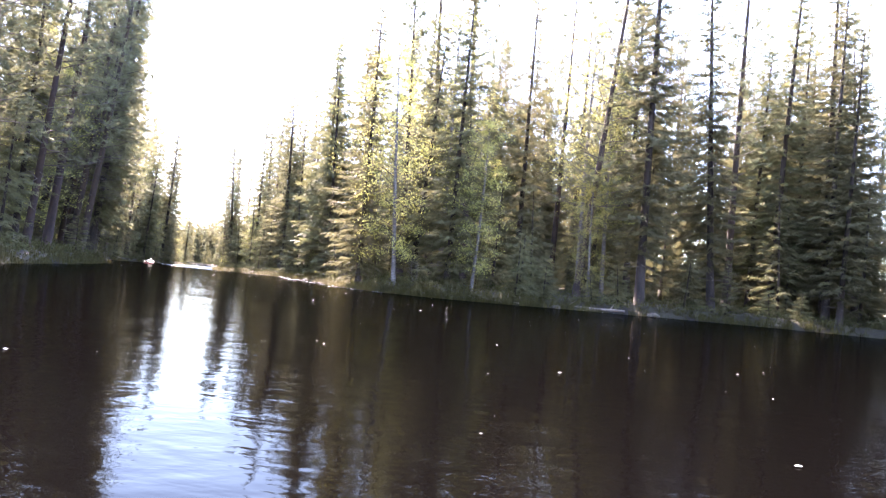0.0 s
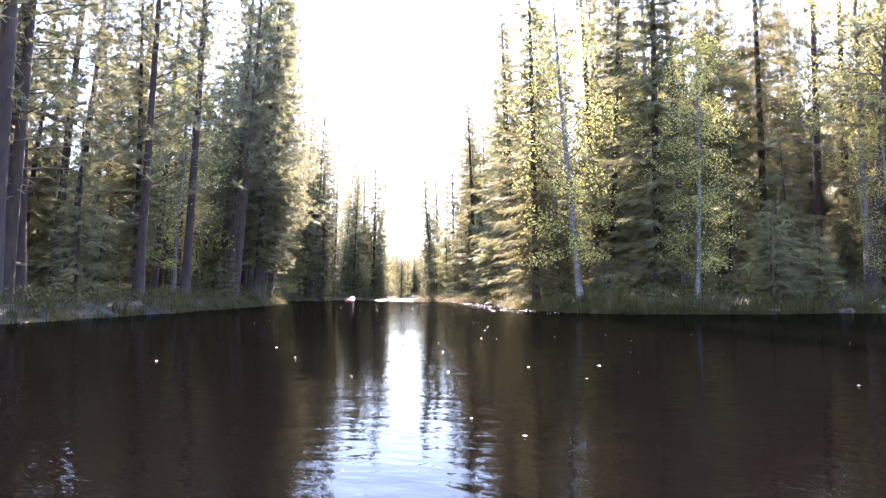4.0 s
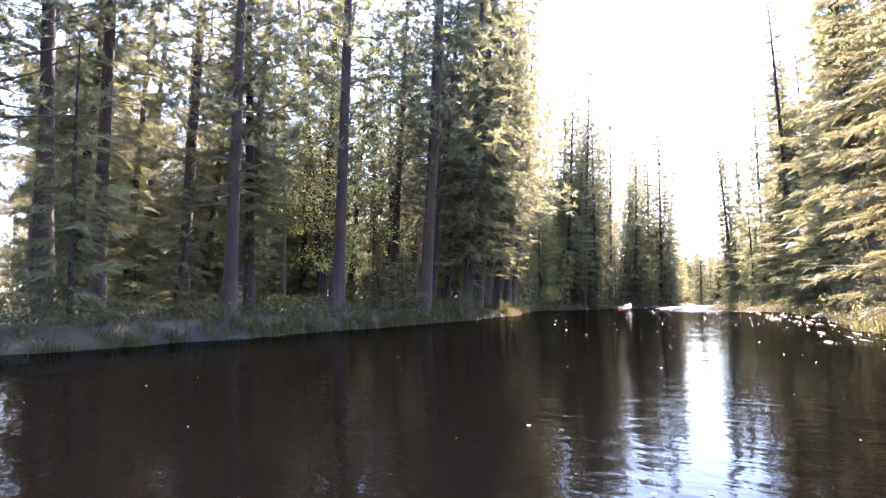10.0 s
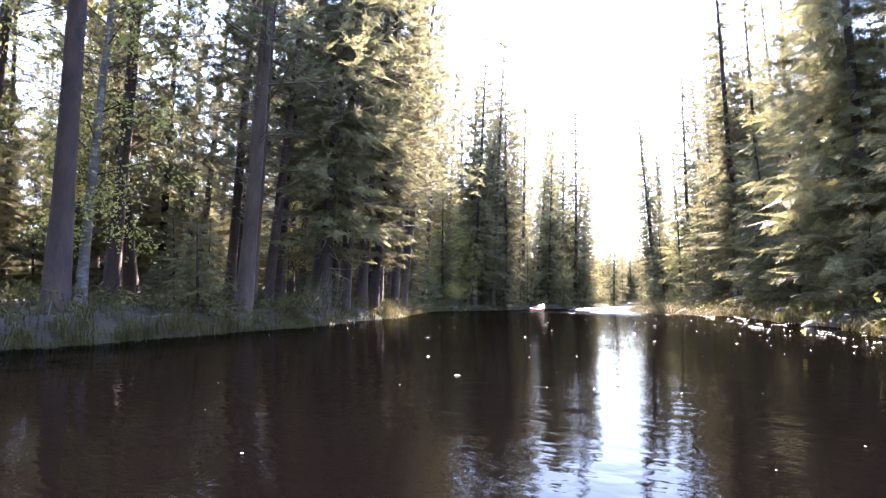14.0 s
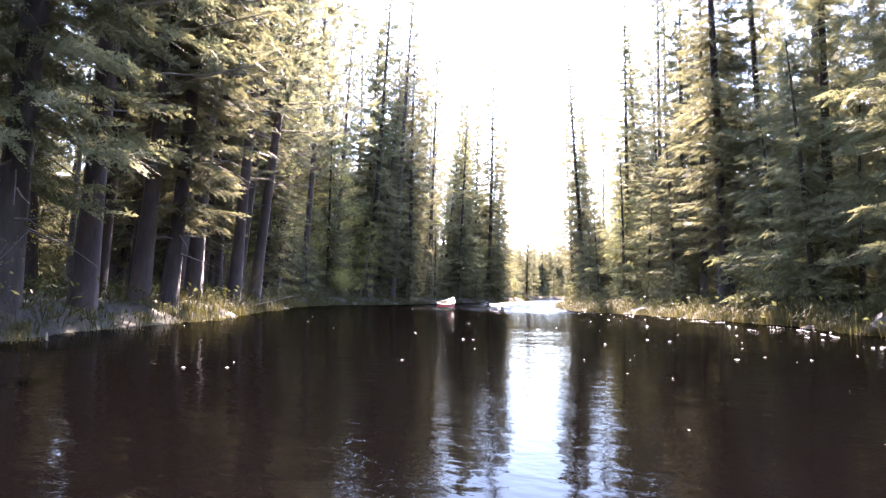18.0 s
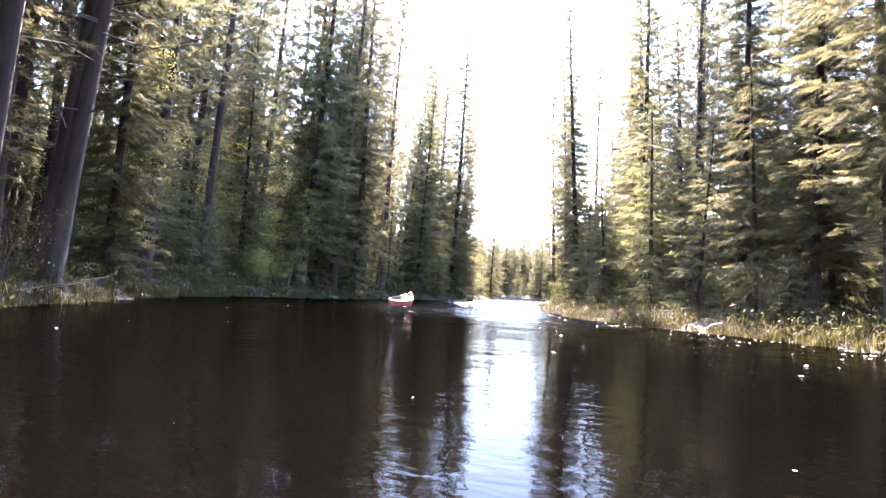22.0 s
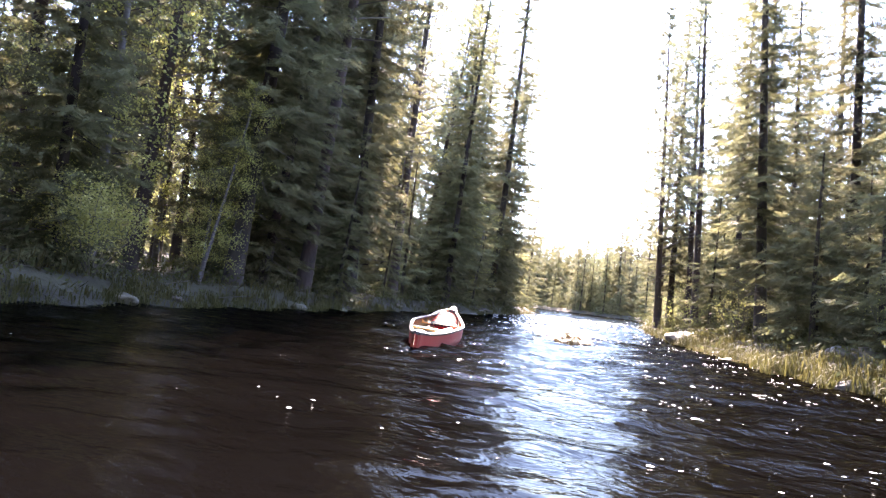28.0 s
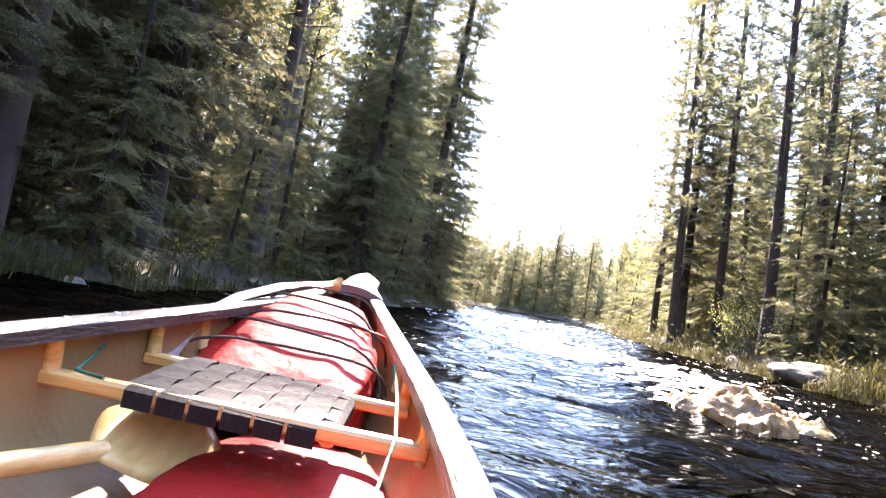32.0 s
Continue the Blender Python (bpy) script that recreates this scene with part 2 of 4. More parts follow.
def wob(x, y, seed=0, scale=1.0):
    """Cheap smooth noise in about -1..1 for arrays."""
    r = np.random.RandomState(seed + 7)
    out = 0
    for k in range(7):
        f = (0.5 + 0.35 * k) / scale
        t = r.uniform(0, 2 * math.pi)
        out = out + np.sin(f * (x * math.cos(t) + y * math.sin(t)) + r.uniform(0, 6.28) + 1.3 * np.sin(0.6 * f * (y * math.cos(t) - x * math.sin(t)))) / (1 + 0.4 * k)
    return out / 3.2


def bank_distance(x, y):
    """Metres from the water's edge, positive on land."""
    x, y = np.asarray(x, float), np.asarray(y, float)
    best, inside = np.full(x.shape, 1e9), np.zeros(x.shape, bool)
    for (x0, y0), (x1, y1) in zip(RING, np.roll(RING, -1, 0)):
        dx, dy = x1 - x0, y1 - y0
        q = np.clip(((x - x0) * dx + (y - y0) * dy) / (dx * dx + dy * dy + 1e-9), 0, 1)
        best = np.minimum(best, (x - x0 - q * dx) ** 2 + (y - y0 - q * dy) ** 2)
        with np.errstate(divide="ignore", invalid="ignore"):
            inside ^= ((y0 > y) != (y1 > y)) & (x < x0 + (y - y0) * dx / (dy if dy else 1e-9))
    return np.where(inside, -1, 1) * np.sqrt(best)


def land(x, y):
    """Height of the ground."""
    x, y = np.asarray(x, float), np.asarray(y, float)
    d = bank_distance(x, y) + 0.35 * wob(x, y, 3, 0.5)
    step = np.clip(d / 0.75, 0, 1)
    rise = 0.02 + 0.34 * step * step * (3 - 2 * step) + 0.045 * np.clip(d - 1.5, 0, 18) + 0.01 * np.clip(d - 20, 0, 120)
    bumps = (0.07 * wob(x, y, 11, 0.3) + 0.16 * wob(x, y, 12, 1.3)) * np.clip(d / 2.5, 0, 1)
    return np.where(d < 0, np.maximum(-1.1, 0.30 * d) - 0.03, rise + bumps) + level(x, y)


def level(x, y):
    """The river drops a little down the rapid."""
    c = np.clip((y + 0.35 * (x + 25) - 48) / 14, 0, 1)
    return -0.2 * c * c * (3 - 2 * c)


# ---- ground: one sheet to the horizon ----
def axis(lo, hi, step, far):
    mid = list(np.arange(lo, hi + step / 2, step))
    out, g = [], step
    v = hi
    while v < far:
        g *= 1.35
        v += g
        out.append(v)
    left, g, v = [], step, lo
    while v > -far:
        g *= 1.35
        v -= g
        left.append(v)
    return np.array(left[::-1] + mid + out)


gx, gy = axis(-66, 44, 0.55, 1800), axis(-8, 142, 0.55, 1800)
XX, YY = np.meshgrid(gx, gy)
near_river = (np.abs(XX) < 140) & (YY > -140) & (YY < 260)
ZZ = np.full(XX.shape, 2.2)
ZZ[near_river] = land(XX[near_river], YY[near_river])
nx, ny = len(gx), len(gy)
idx = np.arange(nx * ny).reshape(ny, nx)
quads = np.stack([idx[:-1, :-1], idx[:-1, 1:], idx[1:, 1:], idx[1:, :-1]], -1).reshape(-1, 4)
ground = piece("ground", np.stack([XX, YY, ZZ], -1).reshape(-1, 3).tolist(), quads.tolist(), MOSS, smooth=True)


def height(x, y):
    """Height of the ground sheet at one place."""
    i, j = int(np.clip(np.searchsorted(gx, x) - 1, 0, nx - 2)), int(np.clip(np.searchsorted(gy, y) - 1, 0, ny - 2))
    u, v = (x - gx[i]) / (gx[i + 1] - gx[i]), (y - gy[j]) / (gy[j + 1] - gy[j])
    return float((ZZ[j, i] * (1 - u) + ZZ[j, i + 1] * u) * (1 - v) + (ZZ[j + 1, i] * (1 - u) + ZZ[j + 1, i + 1] * u) * v)


tagged(ground, "mossy brown forest floor sloping to the river", "ground", kind="structure")

# ---- water: a sheet that follows the river, calm upstream and broken in the rapid ----
NA, NB = 1400, 150


def along(edge, n):
    seg = np.r_[0, np.cumsum(np.hypot(*np.diff(edge, axis=0).T))]
    return np.stack([np.interp(np.linspace(0, seg[-1], n), seg, edge[:, k]) for k in (0, 1)], -1)


CENTRE = [(2, -45), (2.5, -8), (-2, 12), (-6, 24), (-11, 34), (-16.5, 44.5), (-21.5, 54), (-25, 62), (-27.5, 70), (-29.2, 79), (-31.5, 91),
          (-34.3, 104), (-40, 114), (-52, 120.5), (-90, 121)]
mid = along(smooth_line(CENTRE), 4000)
share = np.cumsum(np.where((mid[:, 1] > 50) & (mid[:, 1] < 86), 4.0, 1.0))    # a finer mesh where the water breaks
mid = np.stack([np.interp(np.linspace(share[0], share[-1], NA), share, mid[:, k]) for k in (0, 1)], -1)
tan = np.gradient(mid, axis=0)
tan /= np.linalg.norm(tan, axis=1)[:, None]
nrm = np.stack([tan[:, 1], -tan[:, 0]], -1)
lat = np.sinh(np.linspace(-3.4, 3.4, NB)) / np.sinh(3.4) * 75
lat = np.where(np.abs(np.linspace(-1, 1, NB)) < 0.82, np.linspace(-1, 1, NB) * 11 / 0.82, np.sign(lat) * (11 + (np.abs(np.linspace(-1, 1, NB)) - 0.82) / 0.18 * 50))
WX = mid[:, None, 0] + nrm[:, None, 0] * lat[None, :]
WY = mid[:, None, 1] + nrm[:, None, 1] * lat[None, :]


def rough_water(x, y):
    """How broken the water is: 0 in the still reach, 1 in the rapid."""
    c = np.clip((y + 0.35 * (x + 25) - 45) / 17, 0, 1)
    return c * c * (3 - 2 * c)


def surface(x, y):
    k = rough_water(x, y)
    u, v = x * 0.87 + y * 0.5, y * 0.87 - x * 0.5      # across and along the stream
    chop = 0.055 * wob(u, v * 1.6, 21, 0.3) + 0.045 * wob(u * 1.2, v * 1.5, 22, 0.13) + 0.012 * wob(u, v * 1.3, 25, 0.05) + 0.05 * np.maximum(0, wob(u * 0.7, v, 23, 0.6)) ** 2
    calm = 0.0035 * wob(u, v, 24, 0.5)
    boulder = np.hypot(x + 25.6, y - 66.1)
    heap = 0.16 * np.exp(-(boulder / 0.9) ** 2) + 0.10 * np.exp(-(np.hypot(x + 26.2, y - 67.5) / 0.7) ** 2)
    return calm * (1 - k) + (0.8 * chop + heap) * k


WZ = np.where(np.abs(lat)[None, :] < 11.1, surface(WX, WY), 0.0) + level(WX, WY)
# the canoe's hull presses the water down where it floats
aft = (WX + 27.41) * 0.341 - (WY - 62.85) * 0.938
off = (WX + 27.41) * -0.937 - (WY - 62.85) * 0.344
half = 0.33 * (1 - np.clip(np.abs(aft - 2.45) / 2.35, 0, 1) ** 2.2)
WZ = np.where((np.abs(off) < half - 0.02) & (aft > 0.1) & (aft < 4.8), np.minimum(WZ, -0.42), WZ)
ids = np.arange(NA * NB).reshape(NA, NB)
quads = np.stack([ids[:-1, :-1], ids[:-1, 1:], ids[1:, 1:], ids[1:, :-1]], -1).reshape(-1, 4)
water = piece("water", np.stack([WX, WY, WZ], -1).reshape(-1, 3).tolist(), quads.tolist(), WATER, smooth=True)
tagged(water, "dark peaty river water reflecting the forest", "river", kind="structure")


# ---- trees ----
def unit(az, el):
    return Vector((math.cos(az) * math.cos(el), math.sin(az) * math.cos(el), math.sin(el)))


def kite(V, F, p, d, length, width, rng):
    """One flat spray of needles or leaves, four corners."""
    side = d.cross(Vector((rng.uniform(-1, 1), rng.uniform(-1, 1), rng.uniform(0.2, 1)))).normalized() * width * 0.5
    b = len(V)
    V += [p, p + d * length * 0.45 + side, p + d * length, p + d * length * 0.45 - side]
    F.append((b, b + 1, b + 2, b + 3))


def spray(V, F, p, d, length, width, rng):
    """One narrow spray of needles, broad at its foot."""
    side = d.cross(Vector((rng.uniform(-1, 1), rng.uniform(-1, 1), rng.uniform(0.2, 1)))).normalized() * width * 0.5
    b = len(V)
    V += [p - side, p + side, p + d * length]
    F.append((b, b + 1, b + 2))


def make_trunk(tree, h, r, mat, rng, bend=0.25, sides=8):
    ph, q = rng.uniform(0, 6.28), rng.uniform(0.3, 1) * bend
    pts = [(q * math.sin(1.7 * u + ph) - q * math.sin(ph), q * math.cos(1.4 * u + ph) - q * math.cos(ph), h * u - 0.25) for u in [k / 9 for k in range(10)]]
    rad = [r * (1.35 if k == 0 else 1.0) * (1 - k / 9) ** 0.8 + 0.012 for k in range(10)]
    V, F = tube(pts, rad, sides)
    piece("trunk", V, F, mat, tree, smooth=True)
    return lambda z: Vector((np.interp(z, [p[2] for p in pts], [p[0] for p in pts]), np.interp(z, [p[2] for p in pts], [p[1] for p in pts]), z))


def spruce(seed, h, reach, bare, twigs=11, step=0.36, per=6, name="spruce_tree", dead=True, fine=0.68, fat=1.15):
    rng = random.Random(seed)
    tree = new(name)
    at = make_trunk(tree, h, 0.0078 * h + 0.018, BARK_SPRUCE, rng)
    V, F, DV, DF = [], [], [], []
    z = bare
    while z < h - 0.1:
        u = (z - bare) / (h - bare)
        r = reach * (1 - u) ** 0.82 * (0.55 + 0.45 * min(1, u * 5)) + 0.08
        n = max(3, int(per * (0.65 + 0.35 * (1 - u))))
        a0 = rng.uniform(0, 6.28)
        for k in range(n):
            if rng.random() < 0.10:
                continue
            az = a0 + 6.28 * k / n + rng.uniform(-0.35, 0.35)
            L = r * rng.choice((0.5, 0.75, 0.9, 1.0, 1.15))
            out = unit(az, 0)
            side = Vector((-out.y, out.x, 0))
            p0 = at(z + rng.uniform(-0.15, 0.15))
            sag = L * (0.55 - 0.75 * u) * rng.uniform(0.7, 1.2)

            def spine(w):
                return p0 + out * L * w + Vector((0, 0, -sag * w + 0.28 * L * w * w * (1 - 0.4 * u)))
            m = max(5, int(twigs * (0.35 + 0.65 * L / reach)))
            for j in range(m):
                w = 0.12 + 0.88 * (j + rng.random() * 0.6) / m
                s = 1 if j % 2 else -1
                ln = (0.1 + 0.3 * min(L, 0.4) + 0.34 * L * (1 - 0.7 * w)) * rng.uniform(0.7, 1.25) * fine
                d = (out * rng.uniform(0.5, 0.9) + side * s * rng.uniform(0.45, 0.9) + Vector((0, 0, rng.uniform(-0.75, 0.05)))).normalized()
                spray(V, F, spine(w), d, ln * 1.2, (0.2 * ln + 0.07) * fat, rng)
            spray(V, F, spine(0.55), (out + Vector((0, 0, rng.uniform(-0.2, 0.3)))).normalized(), 0.45 * L + 0.12, 0.05 * L + 0.06, rng)
            spray(V, F, p0, (spine(0.6) - p0).normalized(), 0.65 * L, 0.06 * L + 0.06, rng)
        z += step * rng.uniform(0.75, 1.25)
    kite(V, F, at(h - 0.5), Vector((0.05, 0, 1)), 0.7, 0.09, rng)
    if dead:
        for _ in range(26):
            z = rng.uniform(0.8, max(1.5, bare + 1.5))
            d = unit(rng.uniform(0, 6.28), rng.uniform(-0.5, 0.15))
            p = at(z)
            ln = rng.uniform(0.4, 1.3)
            tube([p, p + d * ln * 0.55, p + d * ln + Vector((0, 0, rng.uniform(-0.2, 0.1)))], [0.014, 0.009, 0.003], 3, DV, DF, False)
        tagged(piece("dead_wood", DV, DF, TWIG, tree, "grey leafless lower branches"), kind="stuff")
    tagged(piece("crown", V, F, NEEDLE_DARK, tree), kind="stuff")
    return tree


def pine(seed, h, reach, base, limbs=40, clumps=6, needles=9, name="pine_tree"):
    rng = random.Random(seed)
    tree = new(name)
    at = make_trunk(tree, h, 0.0075 * h + 0.018, BARK_PINE, rng, 0.35)
    V, F, LV, LF = [], [], [], []
    for i in range(limbs):
        u = (i + rng.random()) / limbs
        z = base * h + (0.985 - base) * h * u
        L = reach * (0.55 + 0.6 * math.sin(math.pi * min(1, 0.25 + 0.75 * u))) * (1.05 - 0.75 * u) * rng.uniform(0.6, 1.2)
        az = i * 2.4 + rng.uniform(-0.5, 0.5)
        lift = rng.uniform(-0.12, 0.35) + 0.5 * u
        d = unit(az, lift)
        p0 = at(z)
        bend = Vector((0, 0, rng.uniform(-0.15, 0.3))) * L
        tube([p0, p0 + d * L * 0.5 + bend * 0.2, p0 + d * L + bend], [0.028 * (1 - 0.6 * u), 0.016, 0.005], 3, LV, LF, False)
        for j in range(clumps):
            w = 0.35 + 0.68 * (j + rng.random()) / clumps
            c = p0 + d * L * w + bend * w * w + Vector((rng.uniform(-1, 1), rng.uniform(-1, 1), rng.uniform(-0.4, 0.9))) * 0.2 * L * (0.5 + w)
            for k in range(needles):
                dd = unit(rng.uniform(0, 6.28), rng.uniform(-0.5, 1.2))
                spray(V, F, c, dd, rng.uniform(0.2, 0.4) * (1.1 - 0.4 * u), rng.uniform(0.08, 0.145) * (1.1 - 0.3 * u), rng)
    for _ in range(16):
        z = rng.uniform(0.15, base) * h
        d = unit(rng.uniform(0, 6.28), rng.uniform(-0.35, 0.3))
        p = at(z)
        ln = rng.uniform(0.4, 1.5)
        tube([p, p + d * ln * 0.6, p + d * ln + Vector((0, 0, rng.uniform(-0.25, 0.1)))], [0.017, 0.01, 0.003], 3, LV, LF, False)
    tagged(piece("branchwork", LV, LF, TWIG, tree, "thin grey-brown branches"), kind="stuff")
    tagged(piece("crown", V, F, NEEDLE_PINE, tree), kind="stuff")
    return tree


def birch(seed, h, reach, base, limbs=34, leaves=75, name="birch_tree", leaf=0.062):
    rng = random.Random(seed)
    tree = new(name)
    at = make_trunk(tree, h, 0.0075 * h + 0.015, BARK_BIRCH, rng, 0.45)
    V, F, LV, LF = [], [], [], []
    for i in range(limbs):
        u = (i + rng.random()) / limbs
        z = (base + (0.97 - base) * u) * h
        L = reach * (0.35 + 0.75 * math.sin(math.pi * (0.15 + 0.8 * u))) * rng.uniform(0.6, 1.15)
        d = unit(i * 2.4 + rng.uniform(-0.4, 0.4), rng.uniform(0.25, 0.75))
        p0 = at(z)
        droop = Vector((0, 0, -0.38 * L * rng.uniform(0.6, 1.3)))
        tube([p0, p0 + d * L * 0.55, p0 + d * L + droop], [0.02 * (1.1 - u), 0.011, 0.003], 3, LV, LF, False)
        for j in range(leaves):
            w = rng.uniform(0.25, 1.08)
            c = p0 + d * L * w + droop * w * w + Vector((rng.gauss(0, 1), rng.gauss(0, 1), rng.gauss(-0.3, 1))) * 0.13 * L
            kite(V, F, c, unit(rng.uniform(0, 6.28), rng.uniform(-1.3, 0.6)), leaf * rng.uniform(0.8, 1.7), leaf * rng.uniform(0.6, 1.0), rng)
    tagged(piece("branchwork", LV, LF, BARK_SPRUCE, tree, "thin dark twigs"), kind="stuff")
    tagged(piece("crown", V, F, LEAF, tree), kind="stuff")
    return tree


SPRUCES = [spruce(1, 17, 2.4, 0.7, 40, 0.32, 7), spruce(2, 15, 2.0, 1.4, 36, 0.32, 7), spruce(3, 18.5, 2.1, 2.2, 36, 0.34, 7), spruce(4, 13, 2.1, 0.4, 38, 0.28, 7)]
YOUNG = [spruce(5, 4.2, 1.3, 0.2, 19, 0.24, 6, "young_spruce", False, 0.8, 1.0), spruce(6, 6.5, 1.6, 0.3, 20, 0.27, 6, "young_spruce", False, 0.8, 1.0),
         spruce(7, 2.4, 0.9, 0.1, 18, 0.19, 6, "young_spruce", False, 0.85, 1.0)]
PINES = [pine(8, 18, 2.5, 0.27, 74, 8, 10), pine(9, 16, 2.3, 0.2, 74, 8, 10), pine(10, 19.5, 2.5, 0.31, 74, 8, 10)]
BIRCHES = [birch(11, 13, 2.2, 0.3, 40, 220), birch(12, 10, 1.9, 0.1, 38, 200)]
FAR_SPRUCE = [spruce(13, 15, 2.4, 0.3, 10, 0.40, 7, "spruce_tree", False, 1.0, 2.4), spruce(14, 17, 2.3, 0.6, 10, 0.40, 7, "spruce_tree", False, 1.0, 2.4)]
FAR_PINE = [pine(15, 17, 2.2, 0.24, 50, 6, 11), pine(16, 19, 2.2, 0.28, 50, 6, 11)]
TAGS = {
    "spruce_tree": ("tall dark green spruce with drooping branches on the bank", "tree", "spruces along the river"),
    "young_spruce": ("young bushy green spruce growing under taller trees", "tree", "young spruces"),
    "pine_tree": ("tall slender pine with bare reddish trunk and thin crown", "tree", "pines along the river"),
    "birch_tree": ("slim birch with fresh yellow-green spring leaves", "tree", "birches along the river"),
}
used = set()


def plant(proto, x, y, scale=1.0, turn=0.0, lean=(0, 0), label=""):
    m = Matrix.Translation((x, y, height(x, y) - 0.05)) @ pose(0, 0, 0, lean[0], lean[1]) @ pose(0, 0, 0, 0, 0, turn) @ Matrix.Scale(scale, 4)
    kind = proto.name.split(".")[0]
    if proto.name not in used:
        used.add(proto.name)
        ob = proto
        ob.matrix_basis = m
    else:
        ob = copy_thing(proto, Matrix.Translation(m.translation) @ m.to_quaternion().to_matrix().to_4x4())
        ob.scale = (scale, scale, scale)
    lab, cat, grp = TAGS[kind]
    return tagged(ob, label or lab, cat, grp)


TAKEN = []


def over_river(x, y):
    """The way from the bank towards the open river."""
    e = 0.5
    a, b = (bank_distance(x - e, y) - bank_distance(x + e, y)), (bank_distance(x, y - e) - bank_distance(x, y + e))
    k = np.hypot(a, b) + 1e-9
    return np.stack([a / k, b / k], -1)


def reach_for_light(way, degrees):
    """A lean that way, as turns about x and y."""
    return (-float(way[1]) * degrees, float(way[0]) * degrees)


def left_bank(x, y):
    return x < np.interp(y, [q[1] for q in CENTRE], [q[0] for q in CENTRE])


def free(x, y, gap):
    return all((x - a) ** 2 + (y - b) ** 2 > gap * gap for a, b in TAKEN)


def key_tree(proto, x, y, top, turn=0.0, label="", lean=()):
    """A tree whose place and top height are known."""
    h = HEIGHT[proto.name]
    plant(proto, x, y, (top - height(x, y)) / h, turn, lean or reach_for_light(over_river(np.array(x), np.array(y)), 4.5 if left_bank(x, y) and y < 66 else 1.5), label)
    TAKEN.append((x, y))


HEIGHT = {}
for group, hs in ((SPRUCES, (17, 15, 18.5, 13)), (YOUNG, (4.2, 6.5, 2.4)), (PINES, (18, 16, 19.5)), (BIRCHES, (13, 10)), (FAR_SPRUCE, (15, 17)), (FAR_PINE, (17, 19))):
    for tree, h in zip(group, hs):
        HEIGHT[tree.name] = h

# landmarks
key_tree(SPRUCES[2], -36.2, 80.5, 16.0)
key_tree(BIRCHES[0], -36.4, 75.6, 18.2)
key_tree(SPRUCES[0], -33.7, 75.2, 14.6, 130)
key_tree(SPRUCES[2], -32.5, 62.0, 20.0, 10)
key_tree(PINES[2], -32.9, 65.0, 21.0, 100)
key_tree(SPRUCES[1], -33.2, 67.6, 19.0, 190)
key_tree(PINES[0], -33.6, 70.8, 17.5, 250)
key_tree(SPRUCES[0], -34.6, 64.2, 19.0, 290)
key_tree(SPRUCES[0], -35.0, 69.2, 18.0, 330)
key_tree(SPRUCES[0], -37.0, 84.0, 17.0, 40)
key_tree(SPRUCES[3], -36.0, 87.0, 11.5, 90)
key_tree(SPRUCES[0], -34.8, 82.6, 20.5, 15)
key_tree(SPRUCES[1], -44.2, 105.2, 16.0)
key_tree(SPRUCES[1], -42.3, 109.5, 13.0, 120)
key_tree(SPRUCES[2], -20.4, 38.9, 16.0, 70)
key_tree(PINES[1], -21.9, 40.7, 18.5, 10)
key_tree(PINES[0], -20.3, 38.2, 17.5, 220)
key_tree(PINES[2], -23.4, 43.3, 18.5, 30)
key_tree(PINES[0], -24.6, 45.2, 18.0, 140)
key_tree(SPRUCES[1], -18.5, 35.0, 19.0, 160)
key_tree(PINES[0], -17.2, 31.6, 18.0, 60)
key_tree(PINES[1], -19.4, 36.6, 18.5, 100)
key_tree(FAR_SPRUCE[0], -6.9, 40.0, 14.5, 30)
key_tree(FAR_SPRUCE[1], -8.2, 44.4, 14.5, 100)
key_tree(FAR_SPRUCE[0], -9.6, 47.6, 13.0, 170)
key_tree(FAR_SPRUCE[1], -11.0, 50.4, 13.0, 240)
for x, y, top, turn in ((-38.2, 132.1, 12.4, 0), (-36.9, 132.4, 12.8, 70), (-35.2, 131.2, 12.2, 140), (-34.2, 131.9, 11.4, 210), (-32.5, 131.2, 10.8, 280)):
    key_tree(SPRUCES[0], x, y, top, turn, "slender pointed spruce on the far bend of the river")
key_tree(PINES[0], -24.2, 75.4, 14.0)
key_tree(PINES[1], -26.0, 79.2, 13.6, 60)
key_tree(PINES[2], -24.9, 79.8, 14.8, 100)
key_tree(PINES[0], -23.0, 77.2, 14.4, 200)
key_tree(PINES[1], -26.6, 83.5, 12.8, 200)
for x, y, top, turn in ((-22.4, 73.6, 5.2, 0), (-23.5, 76.8, 4.4, 50), (-24.7, 81.8, 6.0, 90), (-21.2, 70.4, 3.8, 140), (-22.2, 78.2, 6.5, 200), (-20.0, 67.9, 4.6, 250),
                        (-21.6, 75.4, 6.8, 300), (-23.9, 79.2, 3.2, 20), (-18.9, 70.2, 7.2, 70), (-25.9, 86.0, 5.5, 10), (-26.6, 90.5, 6.0, 70)):
    key_tree(YOUNG[1], x, y, top, turn)
key_tree(BIRCHES[1], -1.9, 26.7, 10.2, 30, "birch in fresh yellow-green leaf between dark spruces")
key_tree(SPRUCES[0], -3.6, 28.8, 13.4, 80)
key_tree(SPRUCES[3], 0.2, 26.5, 12.6, 140)
key_tree(BIRCHES[0], -3.9, 36.0, 13.6, 30)
key_tree(SPRUCES[1], -1.6, 36.6, 15.6, 50)
key_tree(SPRUCES[0], -5.6, 40.3, 15.8, 80)
key_tree(SPRUCES[0], -7.4, 41.5, 17.0, 200)
key_tree(SPRUCES[2], -2.6, 40.5, 16.0, 10)
key_tree(BIRCHES[1], -32.2, 58.3, 9.0, 80)
key_tree(YOUNG[0], -4.7, 33.2, 2.6)
key_tree(PINES[2], -19.6, 24.8, 19.0, 30)
